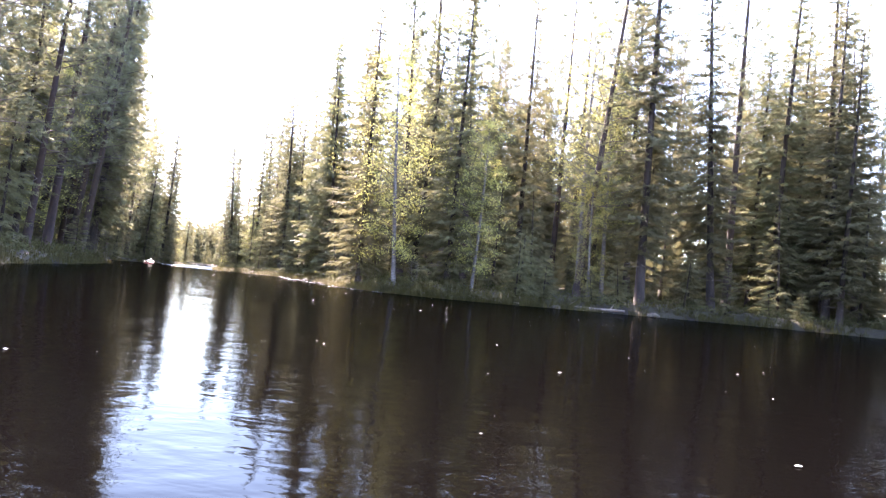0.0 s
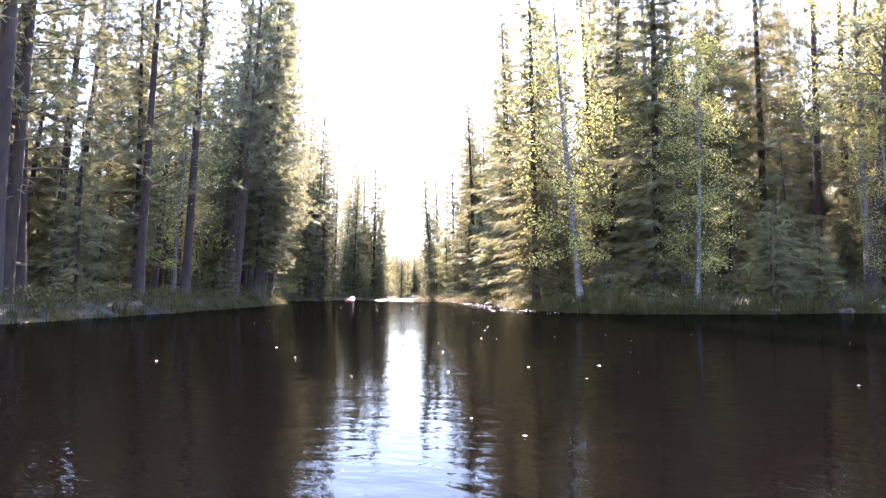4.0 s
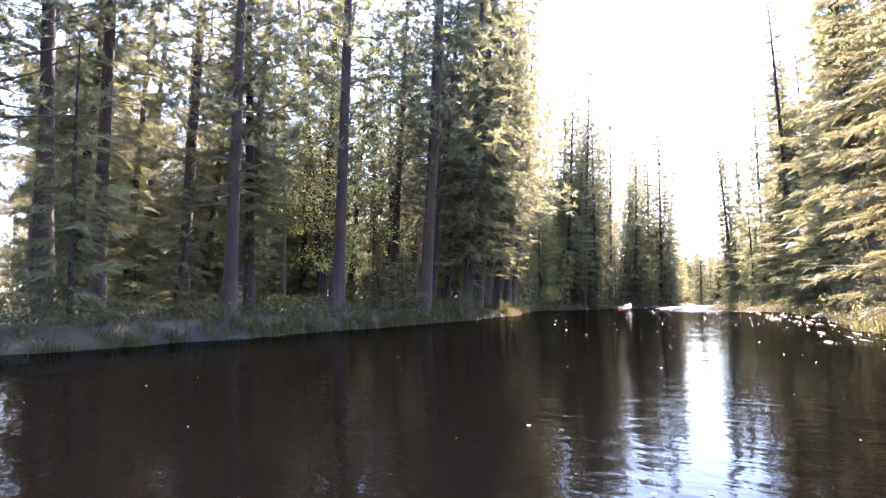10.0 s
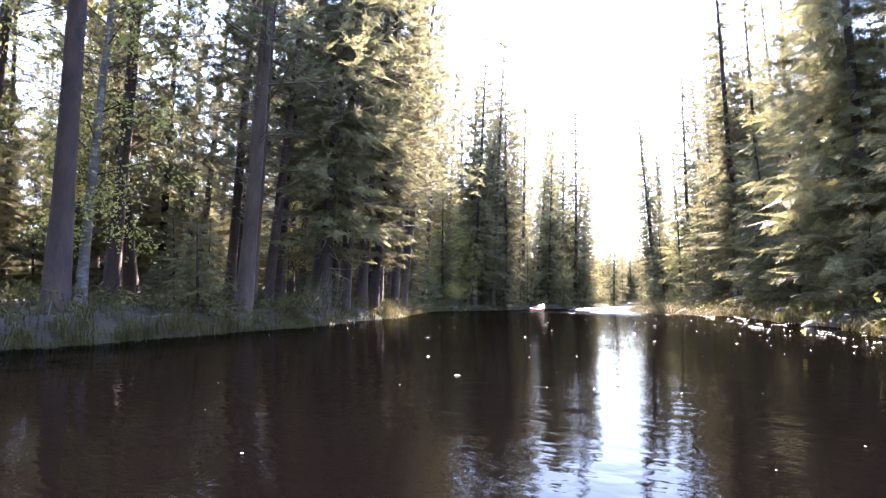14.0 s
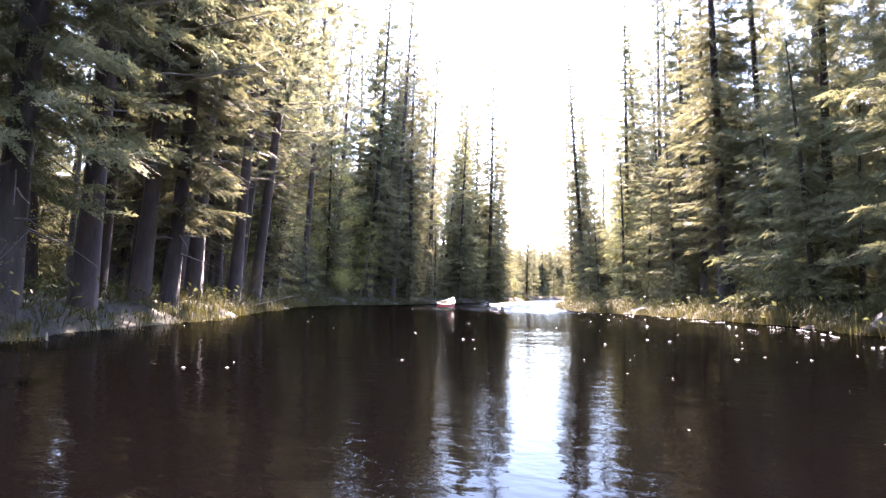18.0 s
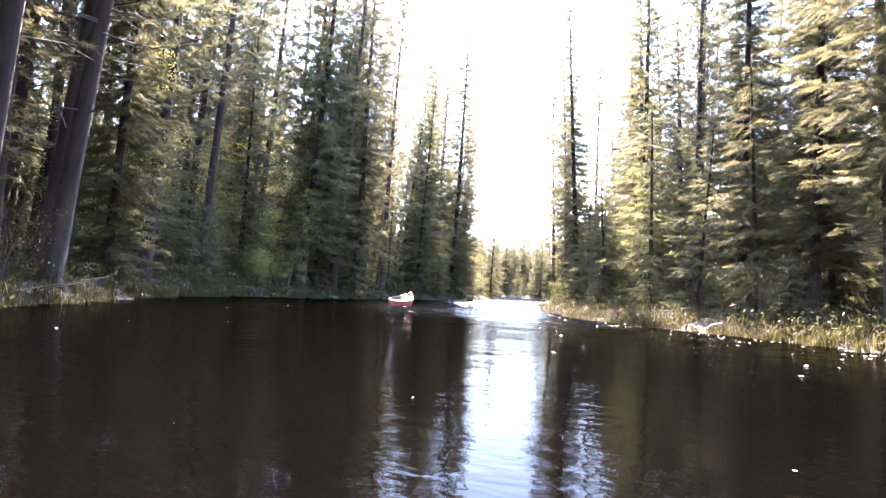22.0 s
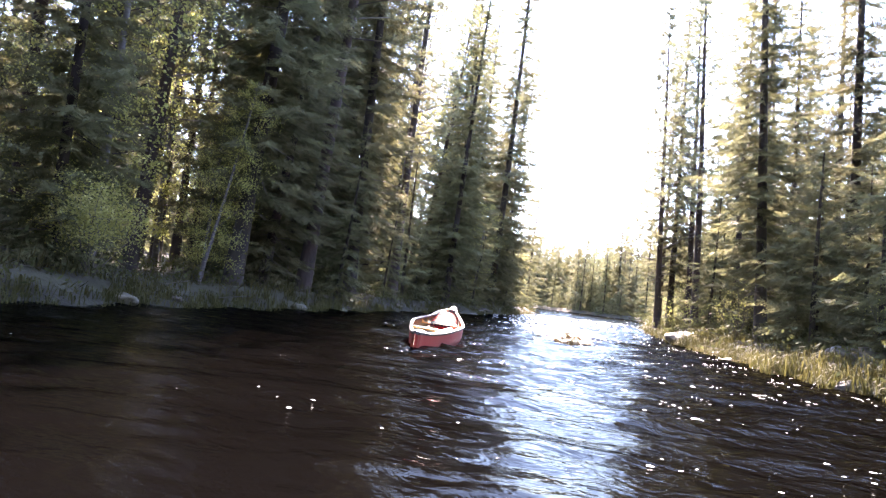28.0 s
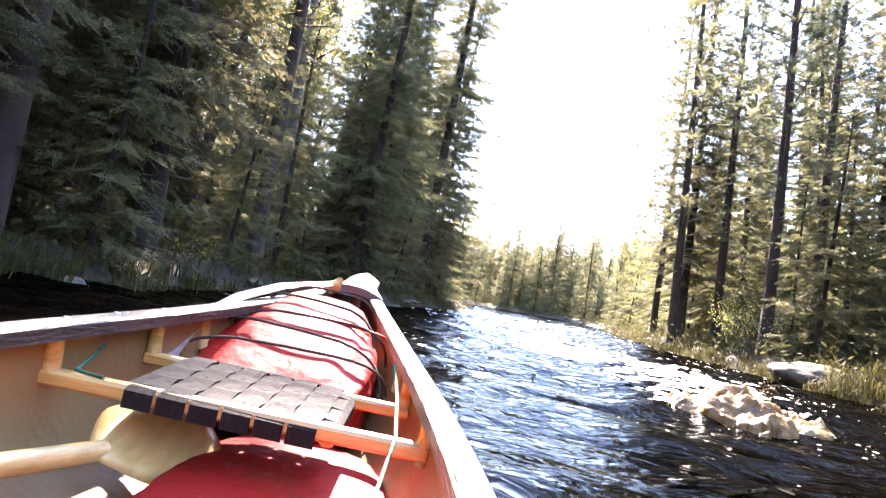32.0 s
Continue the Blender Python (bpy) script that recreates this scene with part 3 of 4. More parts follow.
key_tree(PINES[0], -20.6, 30.5, 18.0, 70)
key_tree(PINES[1], -21.7, 38.3, 17.0, 170)
key_tree(PINES[2], -24.5, 40.0, 19.0, 260)
key_tree(PINES[0], -28.6, 50.4, 18.0, 20)
key_tree(PINES[2], -31.0, 54.6, 18.5, 120)
key_tree(PINES[1], -34.0, 60.5, 17.0, 120)
key_tree(SPRUCES[0], -18.4, 65.2, 16.0, 120)
key_tree(SPRUCES[1], -14.7, 59.1, 14.5, 20)
key_tree(SPRUCES[2], -12.2, 51.0, 16.5, 20)

# the forest on both banks
rng = random.Random(42)
cand = np.array([(rng.uniform(-80, 48), rng.uniform(-6, 156)) for _ in range(20000)])
gap_to_water, riverward = bank_distance(cand[:, 0], cand[:, 1]), over_river(cand[:, 0], cand[:, 1])
for (x, y), d, way in zip(cand.tolist(), gap_to_water.tolist(), riverward):
    if d < 0.7 or d > 15 or (y < 4 and x < 15) or x > 36 and y > 60:
        continue
    front = d < 8
    if not free(x, y, 1.15 if d < 2.6 else ((1.6 if x > -4 and y < 34 else 2.0 if x < -0.45 * y - 4 and y < 46 else 1.6 if x < -0.45 * y - 4 else 1.7) if front else (2.0 if x < -0.45 * y - 4 and y < 46 else 1.9 if x < -0.45 * y - 4 and y < 100 else 1.9 if y < 34 else 1.55 if y > 108 else 2.5))):
        continue
    r, turn = rng.random(), rng.uniform(0, 360)
    if y > 106 and d > 0.9:
        plant(rng.choice(FAR_SPRUCE + YOUNG[:2]), x, y, rng.uniform(0.44, 0.62) if r < 0.85 else rng.uniform(0.6, 0.78), turn)
        TAKEN.append((x, y))
        continue
    lean = reach_for_light(way, 3.5 if left_bank(x, y) else 1.5)
    lean = (lean[0] + rng.gauss(0, 2.2), lean[1] + rng.gauss(0, 2.2))
    # taller on the sunny upstream bank, lower at the far bend
    low = 1.2 if y < 36 and x > -3 else (0.7 if y > 108 else (1.12 if x < -0.45 * y else 1.0))
    near = y < 100 and d < 10
    if y < 48 and d < 9 and left_bank(x, y):      # slender pines over an open floor
        if r < (0.5 if d < 2.6 else 0.12):
            plant(rng.choice(YOUNG), x, y, rng.uniform(0.3, 0.8), turn, lean)
        elif r < (0.58 if d < 2.6 else 0.3):
            plant(SPRUCES[1 if r < 0.4 else 2], x, y, low * rng.uniform(0.6, 0.95), turn, lean)
        elif r < 0.94:
            plant(rng.choice(PINES), x, y, low * rng.uniform(0.72, 1.0), turn, lean)
        else:
            plant(rng.choice(BIRCHES), x, y, low * rng.uniform(0.6, 0.95), turn, lean)
    elif d < 2.6:
        if r < (0.5 if x < -0.45 * y - 2 and 34 < y < 66 else 0.80):
            plant(rng.choice(YOUNG), x, y, rng.uniform(0.5, 1.15), turn, lean)
        elif r < 0.9:
            plant(rng.choice(SPRUCES), x, y, low * rng.uniform(0.6, 0.95), turn, lean)
        elif r < 0.95:
            plant(rng.choice(PINES), x, y, low * rng.uniform(0.7, 0.95), turn, lean)
        else:
            plant(BIRCHES[1], x, y, low * rng.uniform(0.4, 0.7), turn, lean)
    elif front:
        if r < 0.2:
            plant(rng.choice(YOUNG), x, y, rng.uniform(0.7, 1.4), turn, lean)
        elif r < (0.36 if x < -0.45 * y - 4 else 0.56):
            plant(rng.choice(SPRUCES if near else FAR_SPRUCE), x, y, low * rng.uniform(0.62, 1.0), turn, lean)
        elif r < 0.93:
            plant(rng.choice(PINES if near else FAR_PINE), x, y, low * rng.uniform(0.75, 1.0), turn, lean)
        else:
            plant(rng.choice(BIRCHES), x, y, low * rng.uniform(0.7, 1.05), turn, lean)
    else:
        if r < 0.5:
            plant(rng.choice(FAR_SPRUCE), x, y, low * rng.uniform(0.7, 1.0), turn, lean)
        elif r < 0.8:
            plant(rng.choice(FAR_PINE), x, y, low * rng.uniform(0.75, 1.0), turn, lean)
        else:
            plant(rng.choice(YOUNG), x, y, rng.uniform(0.9, 1.6), turn, lean)
    TAKEN.append((x, y))

# ---- distant woods, past the trees that can be told apart, and unseen woods upstream ----
rng = random.Random(77)
V, F = [], []
cand = np.array([(rng.uniform(-150, 130), rng.uniform(-70, 235)) for _ in range(21000)])
dist = bank_distance(cand[:, 0], cand[:, 1])
made, spots = 0, []
for (x, y), d in zip(cand.tolist(), dist.tolist()):
    screen = (x > -5 and y < 75) or y > 108      # the upstream bank is the densest
    # below y = 2 the trees are unseen, added to block skylight from behind
    if d < (7 if screen else 2 if y < 2 else 15) or d > (25 if y < 0 else 80) or made > 3300 or rng.random() > (1.0 if screen and d < 40 else (1.0 if y < 46 else 0.85) if d < 30 else 0.4):
        continue
    near = [q for q in spots[-400:] if abs(q[0] - x) + abs(q[1] - y) < (2.0 if screen else 2.4)]
    if near:
        continue
    spots.append((x, y))
    made += 1
    h, z0 = rng.uniform(10, 16) * (0.64 if y > 108 else 1.3 if screen else 1.0), height(x, y)
    tube([(x, y, z0), (x, y, z0 + h)], [0.13, 0.03], 4, V, F, False)
    pinelike = rng.random() < 0.4 and y < 108
    n = 150 if d < 35 else 80
    for k in range(n):
        u = (k + rng.random()) / n
        if pinelike and u < 0.4:
            continue
        wide = (2.2 * (1 - u) ** 0.8 + 0.25) if not pinelike else 1.5 * math.sin(math.pi * min(1, 0.15 + 0.85 * u)) + 0.2
        d3 = unit(rng.uniform(0, 6.28), rng.uniform(-0.6, 0.2))
        p = Vector((x, y, z0 + 0.3 + (h - 0.3) * u)) + d3 * wide * rng.uniform(0, 0.55)
        spray(V, F, p, d3, (0.35 + 0.4 * wide) * rng.uniform(0.7, 1.2), (0.14 + 0.14 * wide) * (2.8 if screen else 2.5), rng)
woods = piece("distant_woods", V, F, NEEDLE_DARK)
tagged(woods, "dense dark conifer forest behind the river banks, with unseen woods added upstream", "forest", kind="stuff")

# ---- undergrowth: shrubs, grass and sedge on the banks ----
rng = random.Random(5)


def scatter(n, lo, hi, seed):
    r = np.random.RandomState(seed)
    p = np.stack([r.uniform(-62, 40, n), r.uniform(2, 132, n)], -1)
    d = bank_distance(p[:, 0], p[:, 1])
    ok = (d > lo) & (d < hi)
    return np.c_[p[ok], land(p[ok, 0], p[ok, 1])]


V, F = [], []
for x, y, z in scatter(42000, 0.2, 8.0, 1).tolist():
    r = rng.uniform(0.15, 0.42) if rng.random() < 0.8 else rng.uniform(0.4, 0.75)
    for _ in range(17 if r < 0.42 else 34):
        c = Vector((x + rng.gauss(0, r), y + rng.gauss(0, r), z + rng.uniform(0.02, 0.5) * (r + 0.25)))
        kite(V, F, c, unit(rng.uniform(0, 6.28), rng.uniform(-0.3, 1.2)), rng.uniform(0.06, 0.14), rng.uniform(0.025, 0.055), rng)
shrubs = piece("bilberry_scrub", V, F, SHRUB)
tagged(shrubs, "low green bilberry scrub covering the forest floor", "undergrowth", kind="stuff")
V, F = [], []
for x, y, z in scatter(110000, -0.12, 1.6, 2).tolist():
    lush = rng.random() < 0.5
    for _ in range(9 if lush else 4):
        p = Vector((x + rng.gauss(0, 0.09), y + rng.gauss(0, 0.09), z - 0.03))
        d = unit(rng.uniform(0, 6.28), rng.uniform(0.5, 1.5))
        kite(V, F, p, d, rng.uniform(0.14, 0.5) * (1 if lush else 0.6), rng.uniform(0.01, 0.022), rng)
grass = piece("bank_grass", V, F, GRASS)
tagged(grass, "yellowed sedge and dead grass along the water's edge", "grass", kind="stuff")
# sedge tussocks that hang over the water's edge
V, F = [], []
for line, lo, hi, n in ((R_EDGE, 20, 92, 2300), (L_EDGE, 6, 92, 1300)):
    seg = line[(line[:, 1] > lo) & (line[:, 1] < hi)]
    for k in range(n):
        q = seg[rng.randrange(len(seg) - 1)]
        w = rng.random()
        nxt = seg[min(len(seg) - 1, int(np.argmin(np.abs(seg - q).sum(1))) + 1)]
        x, y = q[0] + (nxt[0] - q[0]) * w + rng.gauss(0, 0.3), q[1] + (nxt[1] - q[1]) * w + rng.gauss(0, 0.3)
        patch = noise.noise(Vector((x * 0.35, y * 0.35, 4.0)))
        if patch < -0.25 and rng.random() < 0.75:
            continue
        z, size = height(x, y), rng.uniform(0.5, 1.1) * (1 + 0.5 * patch) * (0.75 if line is L_EDGE else 1)
        if z < level(np.array(x), np.array(y)) - 0.12:
            continue
        for _ in range(20):
            az, ln, wd = rng.uniform(0, 6.28), size * rng.uniform(0.2, 0.48), rng.uniform(0.004, 0.009)
            out, side = Vector((math.cos(az), math.sin(az), 0)), Vector((-math.sin(az), math.cos(az), 0)) * wd
            p = Vector((x + rng.gauss(0, 0.07), y + rng.gauss(0, 0.07), z - 0.03))
            m1 = p + out * 0.22 * ln + Vector((0, 0, 0.72 * ln))
            m2 = p + out * (0.62 * ln) + Vector((0, 0, rng.uniform(0.35, 0.95) * ln))
            b = len(V)
            V += [p - side, p + side, m1 + side, m1 - side, m2]
            F += [(b, b + 1, b + 2, b + 3), (b + 3, b + 2, b + 4)]
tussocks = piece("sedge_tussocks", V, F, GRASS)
tagged(tussocks, "arching tussocks of dry sedge along the water's edge", "grass", kind="stuff")
# fallen needles, sticks
V, F = [], []
for x, y, z in scatter(5200, 0.2, 8, 3).tolist():
    a, ln = rng.uniform(0, 6.28), rng.uniform(0.2, 1.3)
    p = Vector((x, y, z + 0.03))
    q = p + Vector((math.cos(a) * ln, math.sin(a) * ln, rng.uniform(-0.03, 0.3)))
    tube([p, q], [rng.uniform(0.006, 0.018), 0.004], 3, V, F, False)
sticks = piece("fallen_twigs", V, F, TWIG)
tagged(sticks, "grey fallen twigs littering the forest floor", "twigs", kind="stuff")

# ---- bush, stones and logs at the water's edge ----


def bush(x, y, h, leaves, mat, label, name="willow_bush", seed=1, leaf=0.035):
    r = random.Random(seed)
    thing = new(name)
    z = height(x, y)
    thing.location = (x, y, z)
    V, F, LV, LF = [], [], [], []
    for k in range(11):
        d = unit(r.uniform(0, 6.28), r.uniform(0.6, 1.45))
        ln = h * r.uniform(0.6, 1.1)
        mid = d * ln * 0.5 + Vector((r.uniform(-0.1, 0.1), r.uniform(-0.1, 0.1), 0.05)) * h
        end = d * ln + Vector((0, 0, 0.15 * ln))
        tube([(0, 0, -0.05), mid, end], [0.008 * h, 0.005 * h, 0.002], 4, LV, LF, False)
        for j in range(3):
            e = mid.lerp(end, r.random()) + unit(r.uniform(0, 6.28), r.uniform(0, 1)) * 0.3 * h
            tube([mid.lerp(end, 0.2 * j), e], [0.003 * h, 0.0015], 3, LV, LF, False)
        for _ in range(3 * leaves):
            c = mid.lerp(end, r.uniform(0, 1.05)) + Vector((r.gauss(0, 1), r.gauss(0, 1), r.gauss(0, 1))) * 0.11 * h
            kite(V, F, c, unit(r.uniform(0, 6.28), r.uniform(-0.8, 1.0)), leaf * r.uniform(0.7, 1.6), leaf * r.uniform(0.5, 0.8), r)
    tagged(piece("stem", LV, LF, TWIG, thing), kind="stuff")
    if V:
        tagged(piece("foliage", V, F, mat, thing), kind="stuff")
    return tagged(thing, label, "bush", "bushes on the bank")


bush(-4.9, 32.4, 1.5, 40, NEEDLE_PINE, "small light green bush at the water's edge", seed=2)
bush(-19.9, 64.3, 1.5, 14, LEAF, "leafless grey bush with a few pale catkins", seed=3, leaf=0.03)
bush(-22.6, 70.0, 1.4, 30, LEAF, "thin willow shoots with fresh pale leaves", seed=4, leaf=0.035)
bush(-10.6, 47.2, 1.1, 30, LEAF, "low yellow-green willow bush on the bank", seed=5)
bush(-30.9, 57.4, 1.5, 150, LEAF, "bright yellow-green birch scrub leaning over the water", seed=6, leaf=0.04)
bush(-14.2, 53.0, 1.3, 35, SHRUB, "low green willow bush on the bank", seed=7)
bush(-1.0, 26.0, 1.0, 30, GRASS, "small straw-coloured bush at the water's edge", seed=8)
bush(-24.4, 75.6, 1.6, 50, LEAF, "leafy willow bush beside the pines", seed=9)
bush(-16.9, 33.6, 1.2, 40, SHRUB, "dense low shrub on the shaded bank", seed=10)
bush(-23.6, 43.8, 1.1, 40, GRASS, "dry heather tussock on the bank", seed=12)


def stone(x, y, sx, sy, sz, label, seed=1, sink=0.3, z=None, turn=0.0):
    r = random.Random(seed)
    bm = bmesh.new()
    bmesh.ops.create_icosphere(bm, subdivisions=4, radius=1)
    for v in bm.verts:
        n = noise.noise(v.co * 1.1 + Vector((seed * 3.1, 0, 0))) * 0.35 + noise.noise(v.co * 3.2 + Vector((0, seed, 0))) * 0.09
        v.co *= 1 + n
        v.co = Vector((v.co.x * sx, v.co.y * sy, v.co.z * sz))
    me = bpy.data.meshes.new("boulder")
    bm.to_mesh(me)
    bm.free()
    me.polygons.foreach_set("use_smooth", [True] * len(me.polygons))
    me.materials.append(STONE)
    ob = new("boulder", me)
    ob.matrix_basis = pose(x, y, (height(x, y) if z is None else z) + sz * (1 - 2 * sink), 0, 0, turn)
    return tagged(ob, label, "rock", "rocks along the river")


stone(-8.9, 42.0, 0.32, 0.26, 0.2, "pale weathered boulder at the water's edge", 3, 0.25)
stone(-9.6, 43.3, 0.2, 0.18, 0.12, "small grey stone among bank grass", 4, 0.3)
stone(-22.2, 68.1, 0.8, 0.28, 0.08, "long flat sunlit stone lying in the shallows", 5, 0.2, -0.17, 35)
stone(-21.2, 66.0, 0.5, 0.24, 0.08, "flat pale stone lying in the shallows", 6, 0.2, -0.17, 60)
stone(-20.4, 64.4, 0.5, 0.35, 0.2, "rounded brown stone beside the flat slabs", 7, 0.3)
stone(-24.0, 71.5, 0.6, 0.4, 0.25, "grey stone at the foot of the bank", 8, 0.3)
stone(-25.7, 66.0, 0.75, 0.55, 0.30, "dark boulder awash in the rapid", 9, 0.45, -0.46)
stone(-27.0, 68.3, 0.5, 0.45, 0.24, "dark boulder awash in the rapid", 10, 0.45, -0.42)
SHORE = along(R_EDGE, 400)
for k in range(26):
    q = SHORE[150 + int(k * 7.3) % 190]
    stone(float(q[0]) + rng.uniform(-0.3, 0.35), float(q[1]) + rng.uniform(-0.3, 0.3), rng.uniform(0.1, 0.3), rng.uniform(0.1, 0.25), rng.uniform(0.06, 0.16),
          "small half-sunken stone on the bank", 20 + k % 5, 0.3)


SHORE = along(L_EDGE, 400)
for k in range(16):
    q = SHORE[216 + int(k * 2.7)]
    stone(float(q[0]) + rng.uniform(-0.35, 0.35), float(q[1]) + rng.uniform(-0.3, 0.3), rng.uniform(0.1, 0.28), rng.uniform(0.1, 0.24), rng.uniform(0.05, 0.12),
          "grey stone at the foot of the shaded bank", 30 + k % 6, 0.3)


def log(x, y, length, r, turn, tilt, label, seed=1, z=None):
    rr = random.Random(seed)
    pts = [(-length / 2 + length * k / 8, 0.05 * rr.uniform(-1, 1) * length / 3, 0.02 * rr.uniform(-1, 1)) for k in range(9)]
    V, F = tube(pts, [r * (1 - 0.06 * k) * rr.uniform(0.92, 1.08) for k in range(9)], 9)
    thing = new("driftwood_log")
    thing.matrix_basis = pose(x, y, (height(x, y) if z is None else z) + r * 0.6, 0, tilt, turn)
    piece("stem", V, F, DRIFTWOOD, thing, smooth=True)
    for k in range(4):
        p = Vector(pts[rr.randrange(2, 8)])
        d = unit(rr.uniform(0, 6.28), rr.uniform(0.2, 1.2))
        V, F = tube([p, p + d * rr.uniform(0.15, 0.45)], [r * 0.3, r * 0.12], 5)
        piece("branch_stub", V, F, DRIFTWOOD, thing)
    return tagged(thing, label, "log", "fallen logs on the bank")


log(5.0, 26.6, 4.6, 0.09, -4, 0, "pale bleached log lying along the shore", 1, 0.06)
log(2.2, 25.0, 2.4, 0.07, 18, 2, "short bleached log at the water's edge", 2, 0.05)
log(9.5, 28.0, 3.0, 0.07, 8, 3, "grey fallen trunk on the shore", 3, 0.15)
log(-27.5, 97, 5.0, 0.12, 95, 2, "long pale log lying on the far shore", 4, -0.15)
log(-17.0, 35.2, 3.4, 0.08, 70, 8, "dark fallen trunk leaning into the water", 5)
log(-13.6, 54.2, 2.4, 0.05, 120, 6, "thin dead stem hanging over the bank", 6)

# ---- foam and painted sun glints ----
rng = random.Random(9)


def fleck(V, F, x, y, r, lift=0.006):
    z = float(surface(np.array(x), np.array(y)) + level(np.array(x), np.array(y))) + lift
    n, a0, b = 6, rng.uniform(0, 6.28), len(V)
    for k in range(n):
        q = r * rng.uniform(0.5, 1.2)
        V.append((x + q * 1.5 * math.cos(a0 + 6.28 * k / n), y + q * math.sin(a0 + 6.28 * k / n), z))
    V.append((x, y, z + 0.25 * r))
    F.extend((b + k, b + (k + 1) % n, b + n) for k in range(n))


V, F = [], []
lines = [along(smooth_line(CENTRE), 900)[140:760], along(R_EDGE, 900)[330:760]]
spots = []
for k in range(1500):
    edge = rng.random() < 0.35
    q = rng.choice(lines[1 if edge else 0])
    off = -abs(rng.gauss(0.9, 0.9)) if edge else rng.gauss(1.5, 3.0)
    spots.append((float(q[0]) + off * 0.87, float(q[1]) + off * 0.5 + rng.gauss(0, 0.5)))
spots = np.array(spots)
wet = bank_distance(spots[:, 0], spots[:, 1]) < -0.25
for x, y in spots[wet].tolist():
    if not (abs(x + 26.5) < 2.2 and abs(y - 60.8) < 2.8):
        fleck(V, F, x, y, rng.choice((0.005, 0.007, 0.01, 0.014, 0.02)) * (1.3 if y > 55 else 0.45 if y < 26 else 0.9))
# foam caught along the sunny shore
shore = R_EDGE[(R_EDGE[:, 1] > 25) & (R_EDGE[:, 1] < 76) & (R_EDGE[:, 0] < 3)]
spots = []
for k in range(130):
    q, off, wide = shore[rng.randrange(len(shore))], abs(rng.gauss(0.15, 0.5)) + 0.2, rng.uniform(0.05, 0.35)
    px, py = q[0] - 0.87 * off + rng.gauss(0, 0.4), q[1] - 0.5 * off + rng.gauss(0, 0.6)
    spots += [(px - 0.45 * e, py + 0.9 * e) for e in (rng.gauss(0, wide) for _ in range(rng.randint(3, 9)))]
spots = np.array(spots)
for x, y in spots[bank_distance(spots[:, 0], spots[:, 1]) < -0.12].tolist():
    fleck(V, F, x, y, rng.choice((0.006, 0.009, 0.013, 0.019)))
# sun glints drawn as clustered white flecks across the rapid, and a white tongue of froth and glitter that runs down
# from the boulder
spots = []
for k in range(230):
    y = rng.uniform(50, 92)
    c = np.interp(y, [50, 54, 62, 70, 79, 91], [-19.6, -21.5, -25, -27.5, -29.2, -31.5])
    px, py, wide = c + rng.gauss(0.4, 1.9), y, rng.uniform(0.05, 0.3)
    spots += [(px + rng.gauss(0, wide), py + rng.gauss(0, 0.6 * wide), 0.75) for _ in range(rng.randint(3, 12))]
for k in range(4800):
    y = 64.9 + 26 * rng.random() ** 1.5
    c = np.interp(y, [64.8, 66.8, 70, 74, 80, 86, 91], [-25.55, -26.2, -27.5, -29.0, -30.2, -31.6, -32.2])
    spots.append((c + rng.gauss(0, 0.22 + 0.075 * (y - 64.9)), y + rng.gauss(0, 0.2), rng.choice((1.4, 2.4, 3.8))))
spots = np.array(spots)
wet = bank_distance(spots[:, 0], spots[:, 1]) < -0.25
for x, y, big in spots[wet].tolist():
    if not (abs(x + 26.4) < 1.5 and abs(y - 60.6) < 2.8):
        fleck(V, F, x, y, big * rng.choice((0.005, 0.008, 0.011, 0.017)), 0.01)
flecks = piece("foam_flecks", V, F, FOAM_GLINT)
tagged(flecks, "small white flecks on dark water, foam and painted sun glints", "foam", kind="stuff")


def white_water(x, y, size, tall, seed, label):
    """A heap of broken water behind a boulder: rounded boils, torn at the rim."""
    n, m, V, F = 90, 70, [], []
    z0 = float(level(np.array(x), np.array(y)))
    for i in range(n + 1):
        for k in range(m + 1):
            u, v = 2 * i / n - 1, 2 * k / m - 1
            p = Vector((u * 2.2, v * 1.8, seed * 7.3))
            reach = math.hypot(u, v) + 0.28 * noise.noise(p * 1.3) + 0.16 * noise.noise(p * 3.1) + 0.07 * noise.noise(p * 7.0)
            env = max(0.0, 1 - reach * reach * 1.25)
            boil = 0.55 + 0.5 * noise.noise(p * 1.1 + Vector((3, 1, 0))) + 0.3 * noise.noise(p * 2.6) + 0.13 * noise.noise(p * 6.0) + 0.06 * noise.noise(p * 13)
            V.append((x + u * 1.25 * size + 0.05 * noise.noise(p * 2.0), y + v * 1.0 * size, z0 - 0.06 + (tall * env ** 0.6 * max(0.12, boil) + 0.05 if env > 0 else -0.2)))
    for i in range(n):
        for k in range(m):
            b = i * (m + 1) + k
            F.append((b, b + 1, b + m + 2, b + m + 1))
    r = random.Random(seed)
    for _ in range(320):            # drops and bubbles thrown up
        d = r.uniform(0.002, 0.007)
        px, py = x + r.gauss(0, 0.6) * size, y + r.gauss(0, 0.45) * size
        pz = z0 + abs(r.gauss(0.05, 0.8)) * tall * math.exp(-((px - x) ** 2 + (py - y) ** 2) / size ** 2)
        b = len(V)
        V += [(px - d, py - d, pz), (px + d, py - d, pz), (px, py + d, pz), (px, py, pz + 1.6 * d)]
        F += [(b, b + 1, b + 3), (b + 1, b + 2, b + 3), (b + 2, b, b + 3), (b + 2, b + 1, b)]
    ob = piece("white_water", V, F, CREAM, smooth=True)
    return tagged(ob, label, "foam", kind="stuff")


white_water(-25.6, 64.85, 0.46, 0.25, 1, "creamy golden foam heaped behind a boulder in the rapid")
